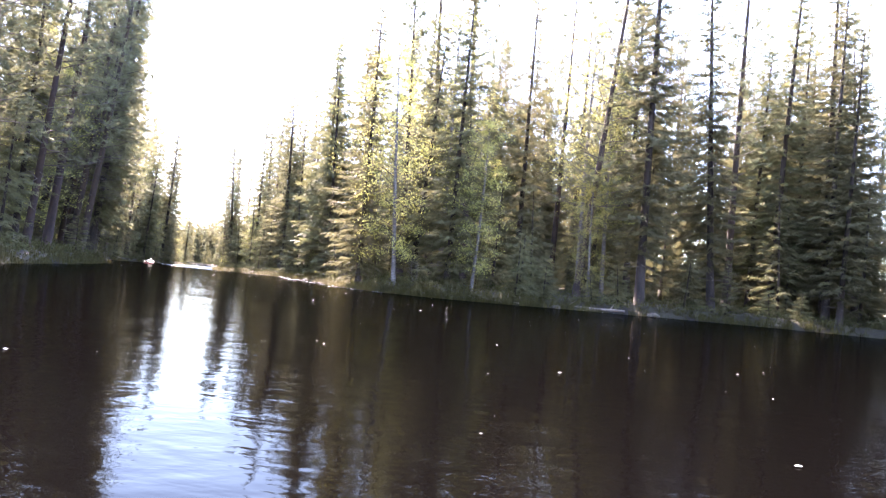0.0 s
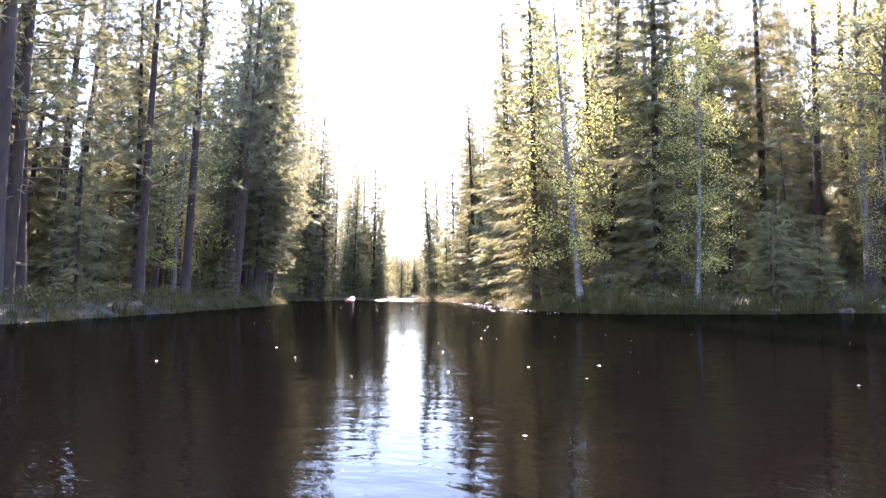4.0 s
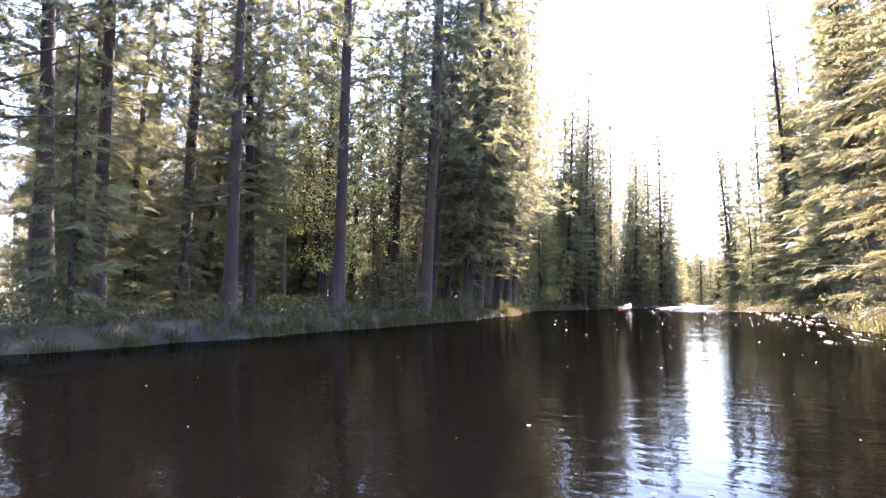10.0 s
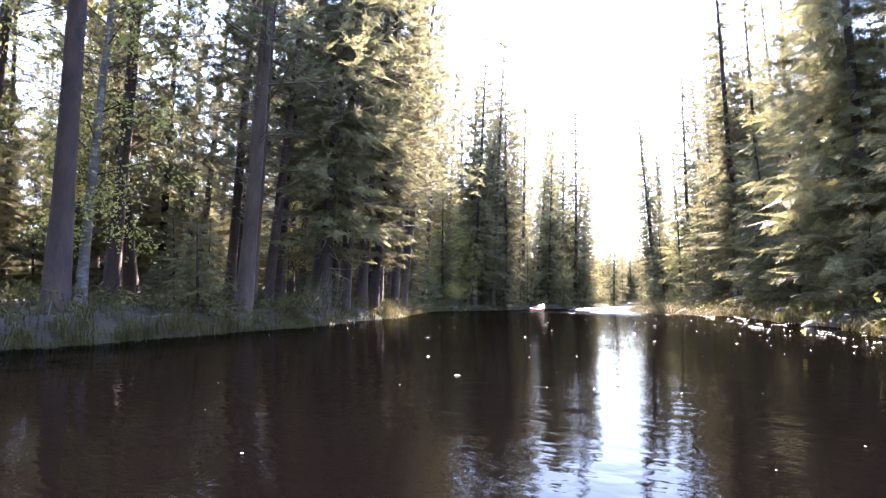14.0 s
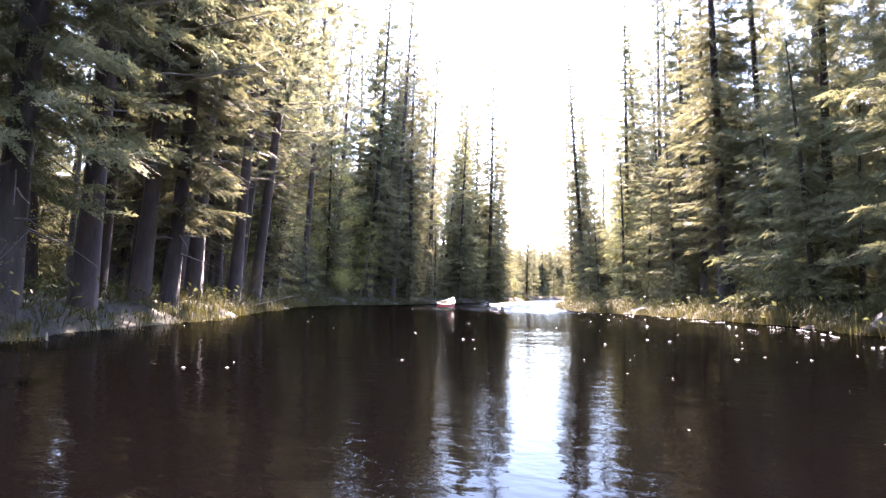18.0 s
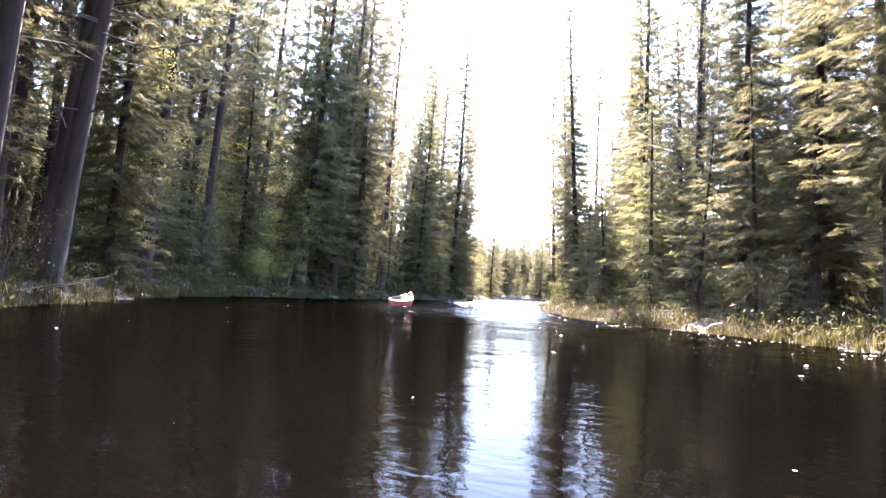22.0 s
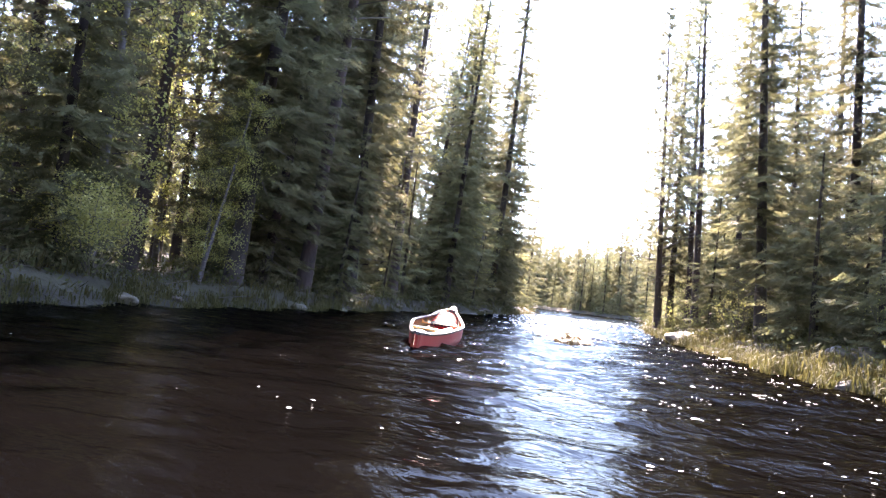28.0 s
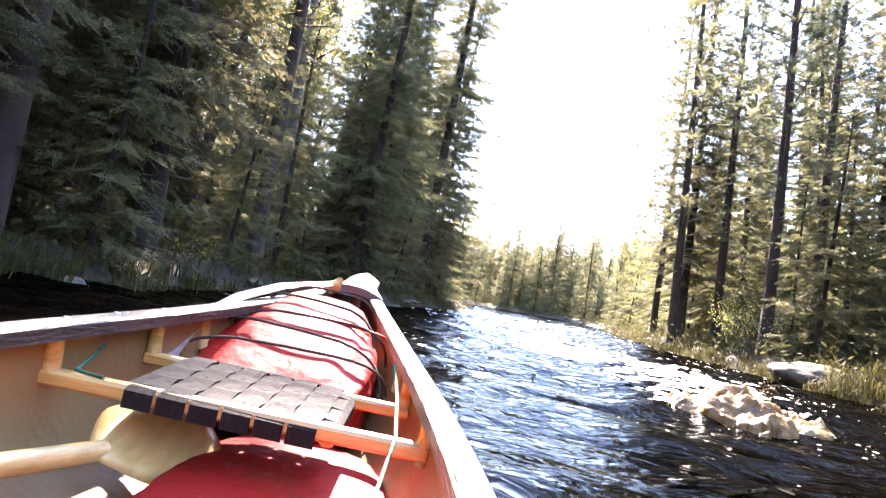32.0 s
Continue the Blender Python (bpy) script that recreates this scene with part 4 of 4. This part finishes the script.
white_water(-25.3, 65.9, 0.34, 0.16, 2, "creamy foam breaking over a rock in the rapid")
white_water(-27.3, 68.6, 0.6, 0.09, 3, "white foam breaking in the lower rapid")

# ---- canoe, afloat in the rapid ----
# local frame: x runs aft from the bow, y to starboard, z up from the gunwale amidships; the pieces are drawn with y to port and
# turned over at the end
before_canoe = set(bpy.data.meshes)
CANOE = pose(-27.413, 62.85, 0.199, -3.22, 3.05, -70.01)
HULL_IN = material("hull_inside", [(0.2, 0.12, 0.045), (0.28, 0.18, 0.075)], 3, 0.5, 0.15, 60)
HULL_OUT = material("hull_outside", [(0.38, 0.03, 0.025), (0.46, 0.05, 0.04)], 4, 0.35, 0.1, 50)
VINYL = material("gunwale_vinyl", [(0.016, 0.015, 0.014), (0.036, 0.034, 0.032), (0.08, 0.077, 0.072)], 9, 0.36, 0.4, 70, stretch=(0.3, 2, 2))
DECK = material("deck_plastic", [(0.06, 0.058, 0.056), (0.13, 0.127, 0.122)], 8, 0.4, 0.3, 60)
WOOD = material("varnished_ash", [(0.33, 0.16, 0.04), (0.5, 0.28, 0.085), (0.56, 0.35, 0.12)], 9, 0.35, 0.2, 40, stretch=(6, 0.5, 6), coat=0.4)
BLADE = material("paddle_wood", [(0.55, 0.36, 0.12), (0.72, 0.52, 0.22)], 8, 0.3, 0.15, 40, stretch=(0.6, 6, 6), coat=0.5)
WEB = material("seat_webbing", [(0.009, 0.0085, 0.009), (0.024, 0.022, 0.022)], 40, 0.85, 0.6, 300, stretch=(1, 4, 1), spec=0.2)
RED = material("red_pvc", [(0.28, 0.011, 0.008), (0.42, 0.02, 0.014)], 4, 0.6, 0.5, 18, spec=0.12)
STRAP = material("mauve_strap", [(0.28, 0.2, 0.2), (0.42, 0.34, 0.34)], 30, 0.7, 0.4, 200)
CORD = material("dark_cord", [(0.03, 0.018, 0.014), (0.08, 0.05, 0.035)], 60, 0.8, 0.3, 200)
GREEN = material("green_rope", [(0.01, 0.09, 0.06), (0.03, 0.2, 0.13)], 90, 0.7, 0.5, 250)
PALE = material("pale_fabric", [(0.6, 0.62, 0.68), (0.74, 0.75, 0.78)], 5, 0.7, 0.3, 60)
STEEL = material("bolt_steel", [(0.5, 0.5, 0.5), (0.62, 0.61, 0.6)], 20, 0.3, 0.1, 60, metal=1.0)
GREY_ROPE = material("grey_rope", [(0.3, 0.28, 0.26), (0.46, 0.44, 0.4)], 60, 0.8, 0.5, 200)
LONG = 4.9


def beam(s):
    s = min(s, LONG - s)
    return max(0.055 * math.sqrt(min(1.0, max(0.0, s) / 0.06)), 0.431 * (1 - max(0.0, 1 - s / 2.738) ** 1.572))


def sheer(s):
    s = min(s, LONG - s)
    return 0.097 * max(0.0, 1 - s / 1.6) ** 2


def section(s, shrink=0.0, keel=0.0):
    w, top = max(0.004, beam(s) - shrink), sheer(s)
    end = min(s, LONG - s)
    deep = (0.31 + top - 0.05 * max(0, 1 - end / 0.5)) - shrink + keel
    ring = []
    for k in range(13):
        a = math.pi * k / 12
        c, sn = math.cos(a), math.sin(a)
        ring.append((s, w * math.copysign(abs(c) ** 0.5, c) if abs(c) > 1e-6 else 0.0, top - deep * abs(sn) ** 0.75))
    return ring


def hull_mesh(name, shrink, mat, parent, lo, hi, keel=0.0):
    V, F, n = [], [], 44
    for i in range(n + 1):
        V += section(lo + (hi - lo) * i / n, shrink, keel)
    for i in range(n):
        for k in range(12):
            b = i * 13 + k
            F.append((b, b + 1, b + 14, b + 13))
    return piece(name, V, F, mat, parent, smooth=True)


canoe = new("canoe")
canoe.matrix_basis = CANOE
hull = hull_mesh("hull", 0.0, HULL_OUT, canoe, 0.0, LONG, 0.1)
hull_mesh("lining", 0.009, HULL_IN, hull, 0.05, LONG - 0.05)
tagged(hull, "red outer hull shell")


def rail(side):
    V, F, n = [], [], 60
    for i in range(n + 1):
        s = 0.02 + (LONG - 0.04) * i / n
        w, z = beam(s) * side, sheer(s)
        wide = 0.04
        for dy, dz in ((0.010, -0.022), (0.012, 0.003), (0.004, 0.008), (-wide + 0.006, 0.008), (-wide, 0.003), (-wide, -0.022)):
            V.append((s, w + side * dy, z + dz))
    for i in range(n):
        for k in range(6):
            b, c = i * 6 + k, i * 6 + (k + 1) % 6
            F.append((b, c, c + 6, b + 6))
    g = piece("gunwale", V, F, VINYL, canoe, "scuffed dark vinyl gunwale")
    for s in (0.9, 1.27, 1.505, 1.68, 1.83, 2.3, 2.8):
        V, F = tube([(s, (beam(s) - 0.008) * side, sheer(s) + 0.007), (s, (beam(s) - 0.008) * side, sheer(s) + 0.0115)], [0.008, 0.006], 8)
        piece("bolt", V, F, STEEL, g)
    return g


rail(1)
rail(-1)


def deck(lo, hi, name):
    V, F = [], []
    n = 10
    for i in range(n + 1):
        s = lo + (hi - lo) * i / n
        w = beam(s) + 0.012
        crown = 0.02 + 0.012 * i / n
        for k in range(7):
            q = -1 + k / 3
            V.append((s, w * q, sheer(s) + 0.010 + crown * (1 - q * q)))
    for i in range(n):
        for k in range(6):
            b = i * 7 + k
            F.append((b, b + 1, b + 8, b + 7))
    m = len(V)
    V += [(x, y, z - 0.03) for x, y, z in V]
    F += [tuple(m + i for i in reversed(f)) for f in F[: n * 6]]
    for i in range(n):
        for k in (0, 6):
            b = i * 7 + k
            F.append((b, b + 7, b + 7 + m, b + m))
    for i in (0, n):
        for k in range(6):
            b = i * 7 + k
            F.append((b, b + 1, b + 1 + m, b + m))
    piece(name, V, F, DECK, canoe, "light grey plastic deck cap", smooth=False)


deck(0.0, 0.47, "bow_deck")
deck(LONG, LONG - 0.42, "stern_deck")
V, F = tube([(0.5, 0.1, sheer(0.5) + 0.0), (0.5, 0.06, sheer(0.5) + 0.03), (0.47, 0.055, sheer(0.47) + 0.05)], [0.02, 0.024, 0.014], 10)
piece("carrying_toggle", V, F, WOOD, canoe, "brown wooden carrying toggle", smooth=True)


def bar(p, q, w, h, name, parent, mat=WOOD, label=""):
    """A rounded wooden bar from p to q."""
    p, q = Vector(p), Vector(q)
    d = (q - p).normalized()
    side = d.cross(Vector((0, 0, 1)))
    side = side.normalized() if side.length > 0.05 else Vector((1, 0, 0))
    up = side.cross(d)
    V, F = [], []
    for c in (p, q):
        for a, b in ((-1, -0.6), (-0.6, -1), (0.6, -1), (1, -0.6), (1, 0.6), (0.6, 1), (-0.6, 1), (-1, 0.6)):
            V.append(c + side * a * w / 2 + up * b * h / 2)
    for k in range(8):
        F.append((k, (k + 1) % 8, 8 + (k + 1) % 8, 8 + k))
    F += [tuple(range(7, -1, -1)), tuple(range(8, 16))]
    return piece(name, V, F, mat, parent, label)


seat = new("canoe_seat")
seat.parent = canoe
ZS = -0.092
bar((1.862, 0.362, ZS), (1.862, -0.345, ZS + 0.012), 0.034, 0.03, "rear_bar", seat)
bar((1.545, 0.30, ZS - 0.004), (1.545, -0.30, ZS), 0.034, 0.026, "front_bar", seat)
bar((1.56, 0.205, ZS - 0.01), (1.845, 0.205, ZS - 0.01), 0.026, 0.024, "side_bar", seat)
bar((1.56, -0.165, ZS - 0.01), (1.845, -0.165, ZS - 0.01), 0.026, 0.024, "side_bar", seat)


def strap_band(points, width, across, name, parent, mat, thick=0.0025):
    """A flat band along points; across: its width's direction."""
    V, F = [], []
    across = Vector(across).normalized() * width / 2
    pts = [Vector(p) for p in points]
    for i, p in enumerate(pts):
        d = (pts[min(i + 1, len(pts) - 1)] - pts[max(0, i - 1)]).normalized()
        n = across.cross(d).normalized() * thick
        V += [p - across, p + across, p + across + n, p - across + n]
    for i in range(len(pts) - 1):
        for k in range(4):
            b, c = 4 * i + k, 4 * i + (k + 1) % 4
            F.append((b, c, c + 4, b + 4))
    F += [(3, 2, 1, 0), tuple(4 * (len(pts) - 1) + k for k in range(4))]
    return piece(name, V, F, mat, parent)


lanes = [-0.122 + 0.058 * k + 0.0 for k in range(6)]
cross = [1.585 + 0.048 * k for k in range(6)]
TOP = ZS + 0.0165
for i, y in enumerate(lanes):
    pts = [(1.885, y, ZS - 0.018), (1.884, y, ZS + 0.012), (1.872, y, TOP)]
    for j, s in reversed(list(enumerate(cross))):
        pts.append((s, y, TOP + (0.0035 if (i + j) % 2 else -0.003)))
    pts += [(1.535, y, TOP), (1.524, y, ZS + 0.01), (1.524, y, ZS - 0.018)]
    strap_band(pts, 0.051, (0, 1, 0), "webbing_strap", seat, WEB)
for j, s in enumerate(cross):
    pts = [(s, 0.222, ZS - 0.02), (s, 0.221, ZS), (s, 0.21, TOP - 0.002)]
    for i, y in reversed(list(enumerate(lanes))):
        pts.append((s, y, TOP + (-0.003 if (i + j) % 2 else 0.0035)))
    pts += [(s, -0.17, TOP - 0.002), (s, -0.181, ZS), (s, -0.182, ZS - 0.02)]
    strap_band(pts, 0.047, (1, 0, 0), "webbing_strap", seat, WEB)
for s, y in ((1.862, 0.335), (1.545, 0.285), (1.862, -0.335), (1.545, -0.285), (1.30, 0.262), (1.30, -0.262)):
    V, F = tube([(s, y, ZS - 0.01), (s, y * 1.02, sheer(s) - 0.018)], [0.016, 0.016], 10)
    piece("hanger_dowel", V, F, WOOD, seat, smooth=True)
bar((3.25, beam(3.25) - 0.03, -0.02), (3.25, 0.03 - beam(3.25), -0.02), 0.05, 0.024, "thwart", canoe)
bar((4.1, beam(4.1) - 0.02, ZS), (4.1, 0.02 - beam(4.1), ZS), 0.034, 0.03, "stern_seat_bar", canoe)


def bag_top(u, top, slope):
    return top - slope * max(0.0, (u - 0.3) / 0.7) ** 1.2


def soft_bag(name, s0, s1, y0, half, bottom, top, seed, label, slope=0.0):
    """A stuffed roll: rounded ends, folds along it, weight on the floor."""
    V, F, n, m = [], [], 64, 64
    for i in range(n + 1):
        u = i / n
        s = s0 + (s1 - s0) * u
        q = math.sin(math.pi * min(1, max(0.0, 0.02 + 0.96 * u))) ** 0.26
        w = min(half, (beam(s) - 0.012)) * (0.25 + 0.75 * q)
        crest = bag_top(u, top, slope)
        mz, hz = (crest + bottom) / 2, (crest - bottom) / 2 * (0.2 + 0.8 * q)
        for k in range(m):
            a = 2 * math.pi * k / m
            c, sn = math.cos(a), math.sin(a)
            f = 1 + 0.08 * noise.noise(Vector((s * 5 + seed, c * 1.5, sn * 1.5))) + 0.025 * noise.noise(Vector((s * 16, c * 6, sn * 6 + seed))) + 0.05 * abs(math.sin(5 * a + 4 * s + seed)) ** 3 * max(0, u - 0.55) * 2.2
            V.append((s + 0.02 * noise.noise(Vector((c * 2, sn * 2, seed))), y0 + w * f * math.copysign(abs(c) ** 0.5, c), mz + hz * f * math.copysign(abs(sn) ** 0.68, sn)))
    for i in range(n):
        for k in range(m):
            b, c = i * m + k, i * m + (k + 1) % m
            F.append((b, c, c + m, b + m))
    F += [tuple(range(m - 1, -1, -1)), tuple(n * m + k for k in range(m))]
    bag = new(name)
    bag.matrix_basis = CANOE
    piece("body", V, F, RED, bag, smooth=True)
    return tagged(bag, label, "dry bag", "red dry bags in the canoe")


big = soft_bag("dry_bag", 0.5, 1.47, 0.04, 0.335, -0.27, 0.055, 3, "large stuffed red waterproof bag in the canoe's bow", 0.15)
low = soft_bag("dry_bag", 1.52, 2.7, -0.1, 0.22, -0.298, -0.19, 8, "flat red waterproof bag lying on the canoe floor")
for bag, s, y0, half, mz, hz in ((big, 1.05, 0.03, 0.32, -0.134, 0.139), (low, 2.3, -0.1, 0.22, -0.244, 0.054)):
    pts = [(s, y0 + half * 1.01 * math.copysign(abs(math.cos(a)) ** 0.5, math.cos(a)), mz + hz * 1.02 * abs(math.sin(a)) ** 0.68) for a in [math.pi * (0.03 + 0.94 * i / 16) for i in range(17)]]
    V, F = tube(pts, [0.004] * 17, 5)
    piece("seam", V, F, RED, bag, "raised welded seam", smooth=True)
bar((2.74, -0.26, -0.245), (2.74, 0.06, -0.245), 0.05, 0.035, "roll_closure", low, RED, "rolled-up closing end")
# seam of the big bag and the cords lashed over it
for k, (s, dy) in enumerate(((0.78, 0.0), (0.95, 0.03), (1.1, -0.03), (1.22, 0.02), (1.34, 0.05))):
    pts = []
    for i in range(15):
        a = math.pi * (0.04 + 0.92 * i / 14)
        w = min(0.32, beam(s) - 0.012)
        lean = (0.16 if k % 2 else -0.12) * (i / 14 - 0.5)
        pts.append((s + lean, 0.03 + dy * 0.2 + w * 1.03 * math.copysign(abs(math.cos(a)) ** 0.5, math.cos(a)), (-0.27 + bag_top((s + lean - 0.5) / 0.97, 0.055, 0.15)) / 2 + (0.014 + (0.27 + bag_top((s + lean - 0.5) / 0.97, 0.055, 0.15)) / 2 * 1.05) * abs(math.sin(a)) ** 0.68))
    V, F = tube(pts, [0.0042] * 15, 6)
    piece("lashing_cord", V, F, CORD, big, "thin dark lashing cord", smooth=True)
pts = [(0.47, 0.06, 0.085), (0.62, 0.115, 0.075), (0.85, 0.185, 0.064), (1.1, 0.245, 0.03), (1.25, 0.272, -0.01), (1.36, 0.285, -0.055), (1.44, 0.285, -0.095), (1.48, 0.25, -0.12)]
strap = strap_band(pts, 0.035, (0.3, 1, 0.35), "lashing_strap", None, STRAP)
strap.matrix_basis = CANOE
tagged(strap, "faded mauve webbing strap tied from the bow over the bag", "strap")

# paddle lying under the seat
paddle = new("canoe_paddle")
paddle.matrix_basis = CANOE
tip, neck = Vector((1.675, 0.085, -0.185)), Vector((1.90, 0.215, -0.19))
ax = (tip - neck).normalized()
sd = (ax.cross(Vector((0, 0, 1))).normalized() + Vector((0, 0, 0.5))).normalized()
face = sd.cross(ax)
V, F = [], []
n = 14
for i in range(n + 1):
    u = i / n
    c = neck + (tip - neck) * (u * 1.0)
    w = 0.02 + 0.08 * math.sin(math.pi * min(1, 0.5 * min(1, u / 0.35))) if u < 0.7 else 0.1 * math.sqrt(max(0.0, 1 - ((u - 0.7) / 0.32) ** 2))
    t = 0.010 * (1 - 0.7 * u) + 0.002
    for a, b in ((-1, 0), (-0.5, 0.7), (0, 1), (0.5, 0.7), (1, 0), (0.5, -0.7), (0, -1), (-0.5, -0.7)):
        V.append(c + sd * a * w + face * b * t)
for i in range(n):
    for k in range(8):
        b, c = i * 8 + k, i * 8 + (k + 1) % 8
        F.append((b, c, c + 8, b + 8))
F += [tuple(range(7, -1, -1)), tuple(n * 8 + k for k in range(8))]
piece("blade", V, F, BLADE, paddle, "pale laminated wooden blade", smooth=True)
V, F = tube([neck + ax * 0.02, Vector((2.04, 0.285, -0.185)), Vector((2.45, 0.345, -0.14)), Vector((2.75, 0.36, -0.1))], [0.018, 0.02, 0.0185, 0.017], 10)
piece("shaft", V, F, BLADE, paddle, smooth=True)
V, F = tube([(2.75, 0.33, -0.1), (2.76, 0.36, -0.098), (2.75, 0.39, -0.1)], [0.014, 0.02, 0.014], 8)
piece("grip", V, F, BLADE, paddle, smooth=True)
tagged(paddle, "varnished wooden canoe paddle lying under the seat", "paddle")

# ropes and the pale cloth on the floor
V, F = tube([(1.5, -0.245, 0.0), (1.70, -0.27, -0.03), (1.87, -0.285, -0.065), (1.9, -0.28, -0.09), (1.98, -0.275, -0.11), (2.12, -0.265, -0.13)], [0.0038] * 6, 7)
rope = piece("rope", V, F, GREEN, smooth=True)
rope.matrix_basis = CANOE
tagged(rope, "thin green rope knotted round the seat bar", "rope", "green ropes")
V, F = tube([(1.72, 0.318, -0.05), (1.79, 0.315, -0.075), (1.85, 0.30, -0.074), (1.87, 0.24, -0.072)], [0.0035] * 4, 7)
rope = piece("rope", V, F, GREEN, smooth=True)
rope.matrix_basis = CANOE
tagged(rope, "short green cord tied round the seat hanger", "rope", "green ropes")
pts = [(2.02 + 0.05 * math.cos(0.5 * k), -0.31 + 0.03 * math.sin(0.5 * k), -0.12 - 0.004 * k) for k in range(22)]
V, F = tube(pts, [0.008] * 22, 7)
coil = piece("rope_coil", V, F, GREY_ROPE, smooth=True)
coil.matrix_basis = CANOE
tagged(coil, "small coil of grey rope by the gunwale", "rope")
V, F = [], []
for i in range(13):
    for k in range(9):
        u, v = i / 12, k / 8
        V.append((2.27 + 0.36 * u + 0.05 * abs(v - 0.5), -0.285 + 0.2 * v, -0.105 + 0.035 * (1 - 2 * abs(v - 0.45)) - 0.1 * u + 0.008 * noise.noise(Vector((u * 5, v * 5, 2)))))
for i in range(12):
    for k in range(8):
        b = i * 9 + k
        F.append((b, b + 1, b + 10, b + 9))
cloth = piece("folded_cloth", V, F, PALE, smooth=True)
cloth.matrix_basis = CANOE
cloth.modifiers.new("thickness", "SOLIDIFY").thickness = 0.012
tagged(cloth, "pale folded waterproof cloth on the canoe floor", "cloth")
tagged(canoe, "open red canoe with dark gunwales floating in the rapid", "canoe")

for me in set(bpy.data.meshes) - before_canoe:
    me.transform(Matrix.Diagonal((1, -1, 1, 1)))
    me.flip_normals()
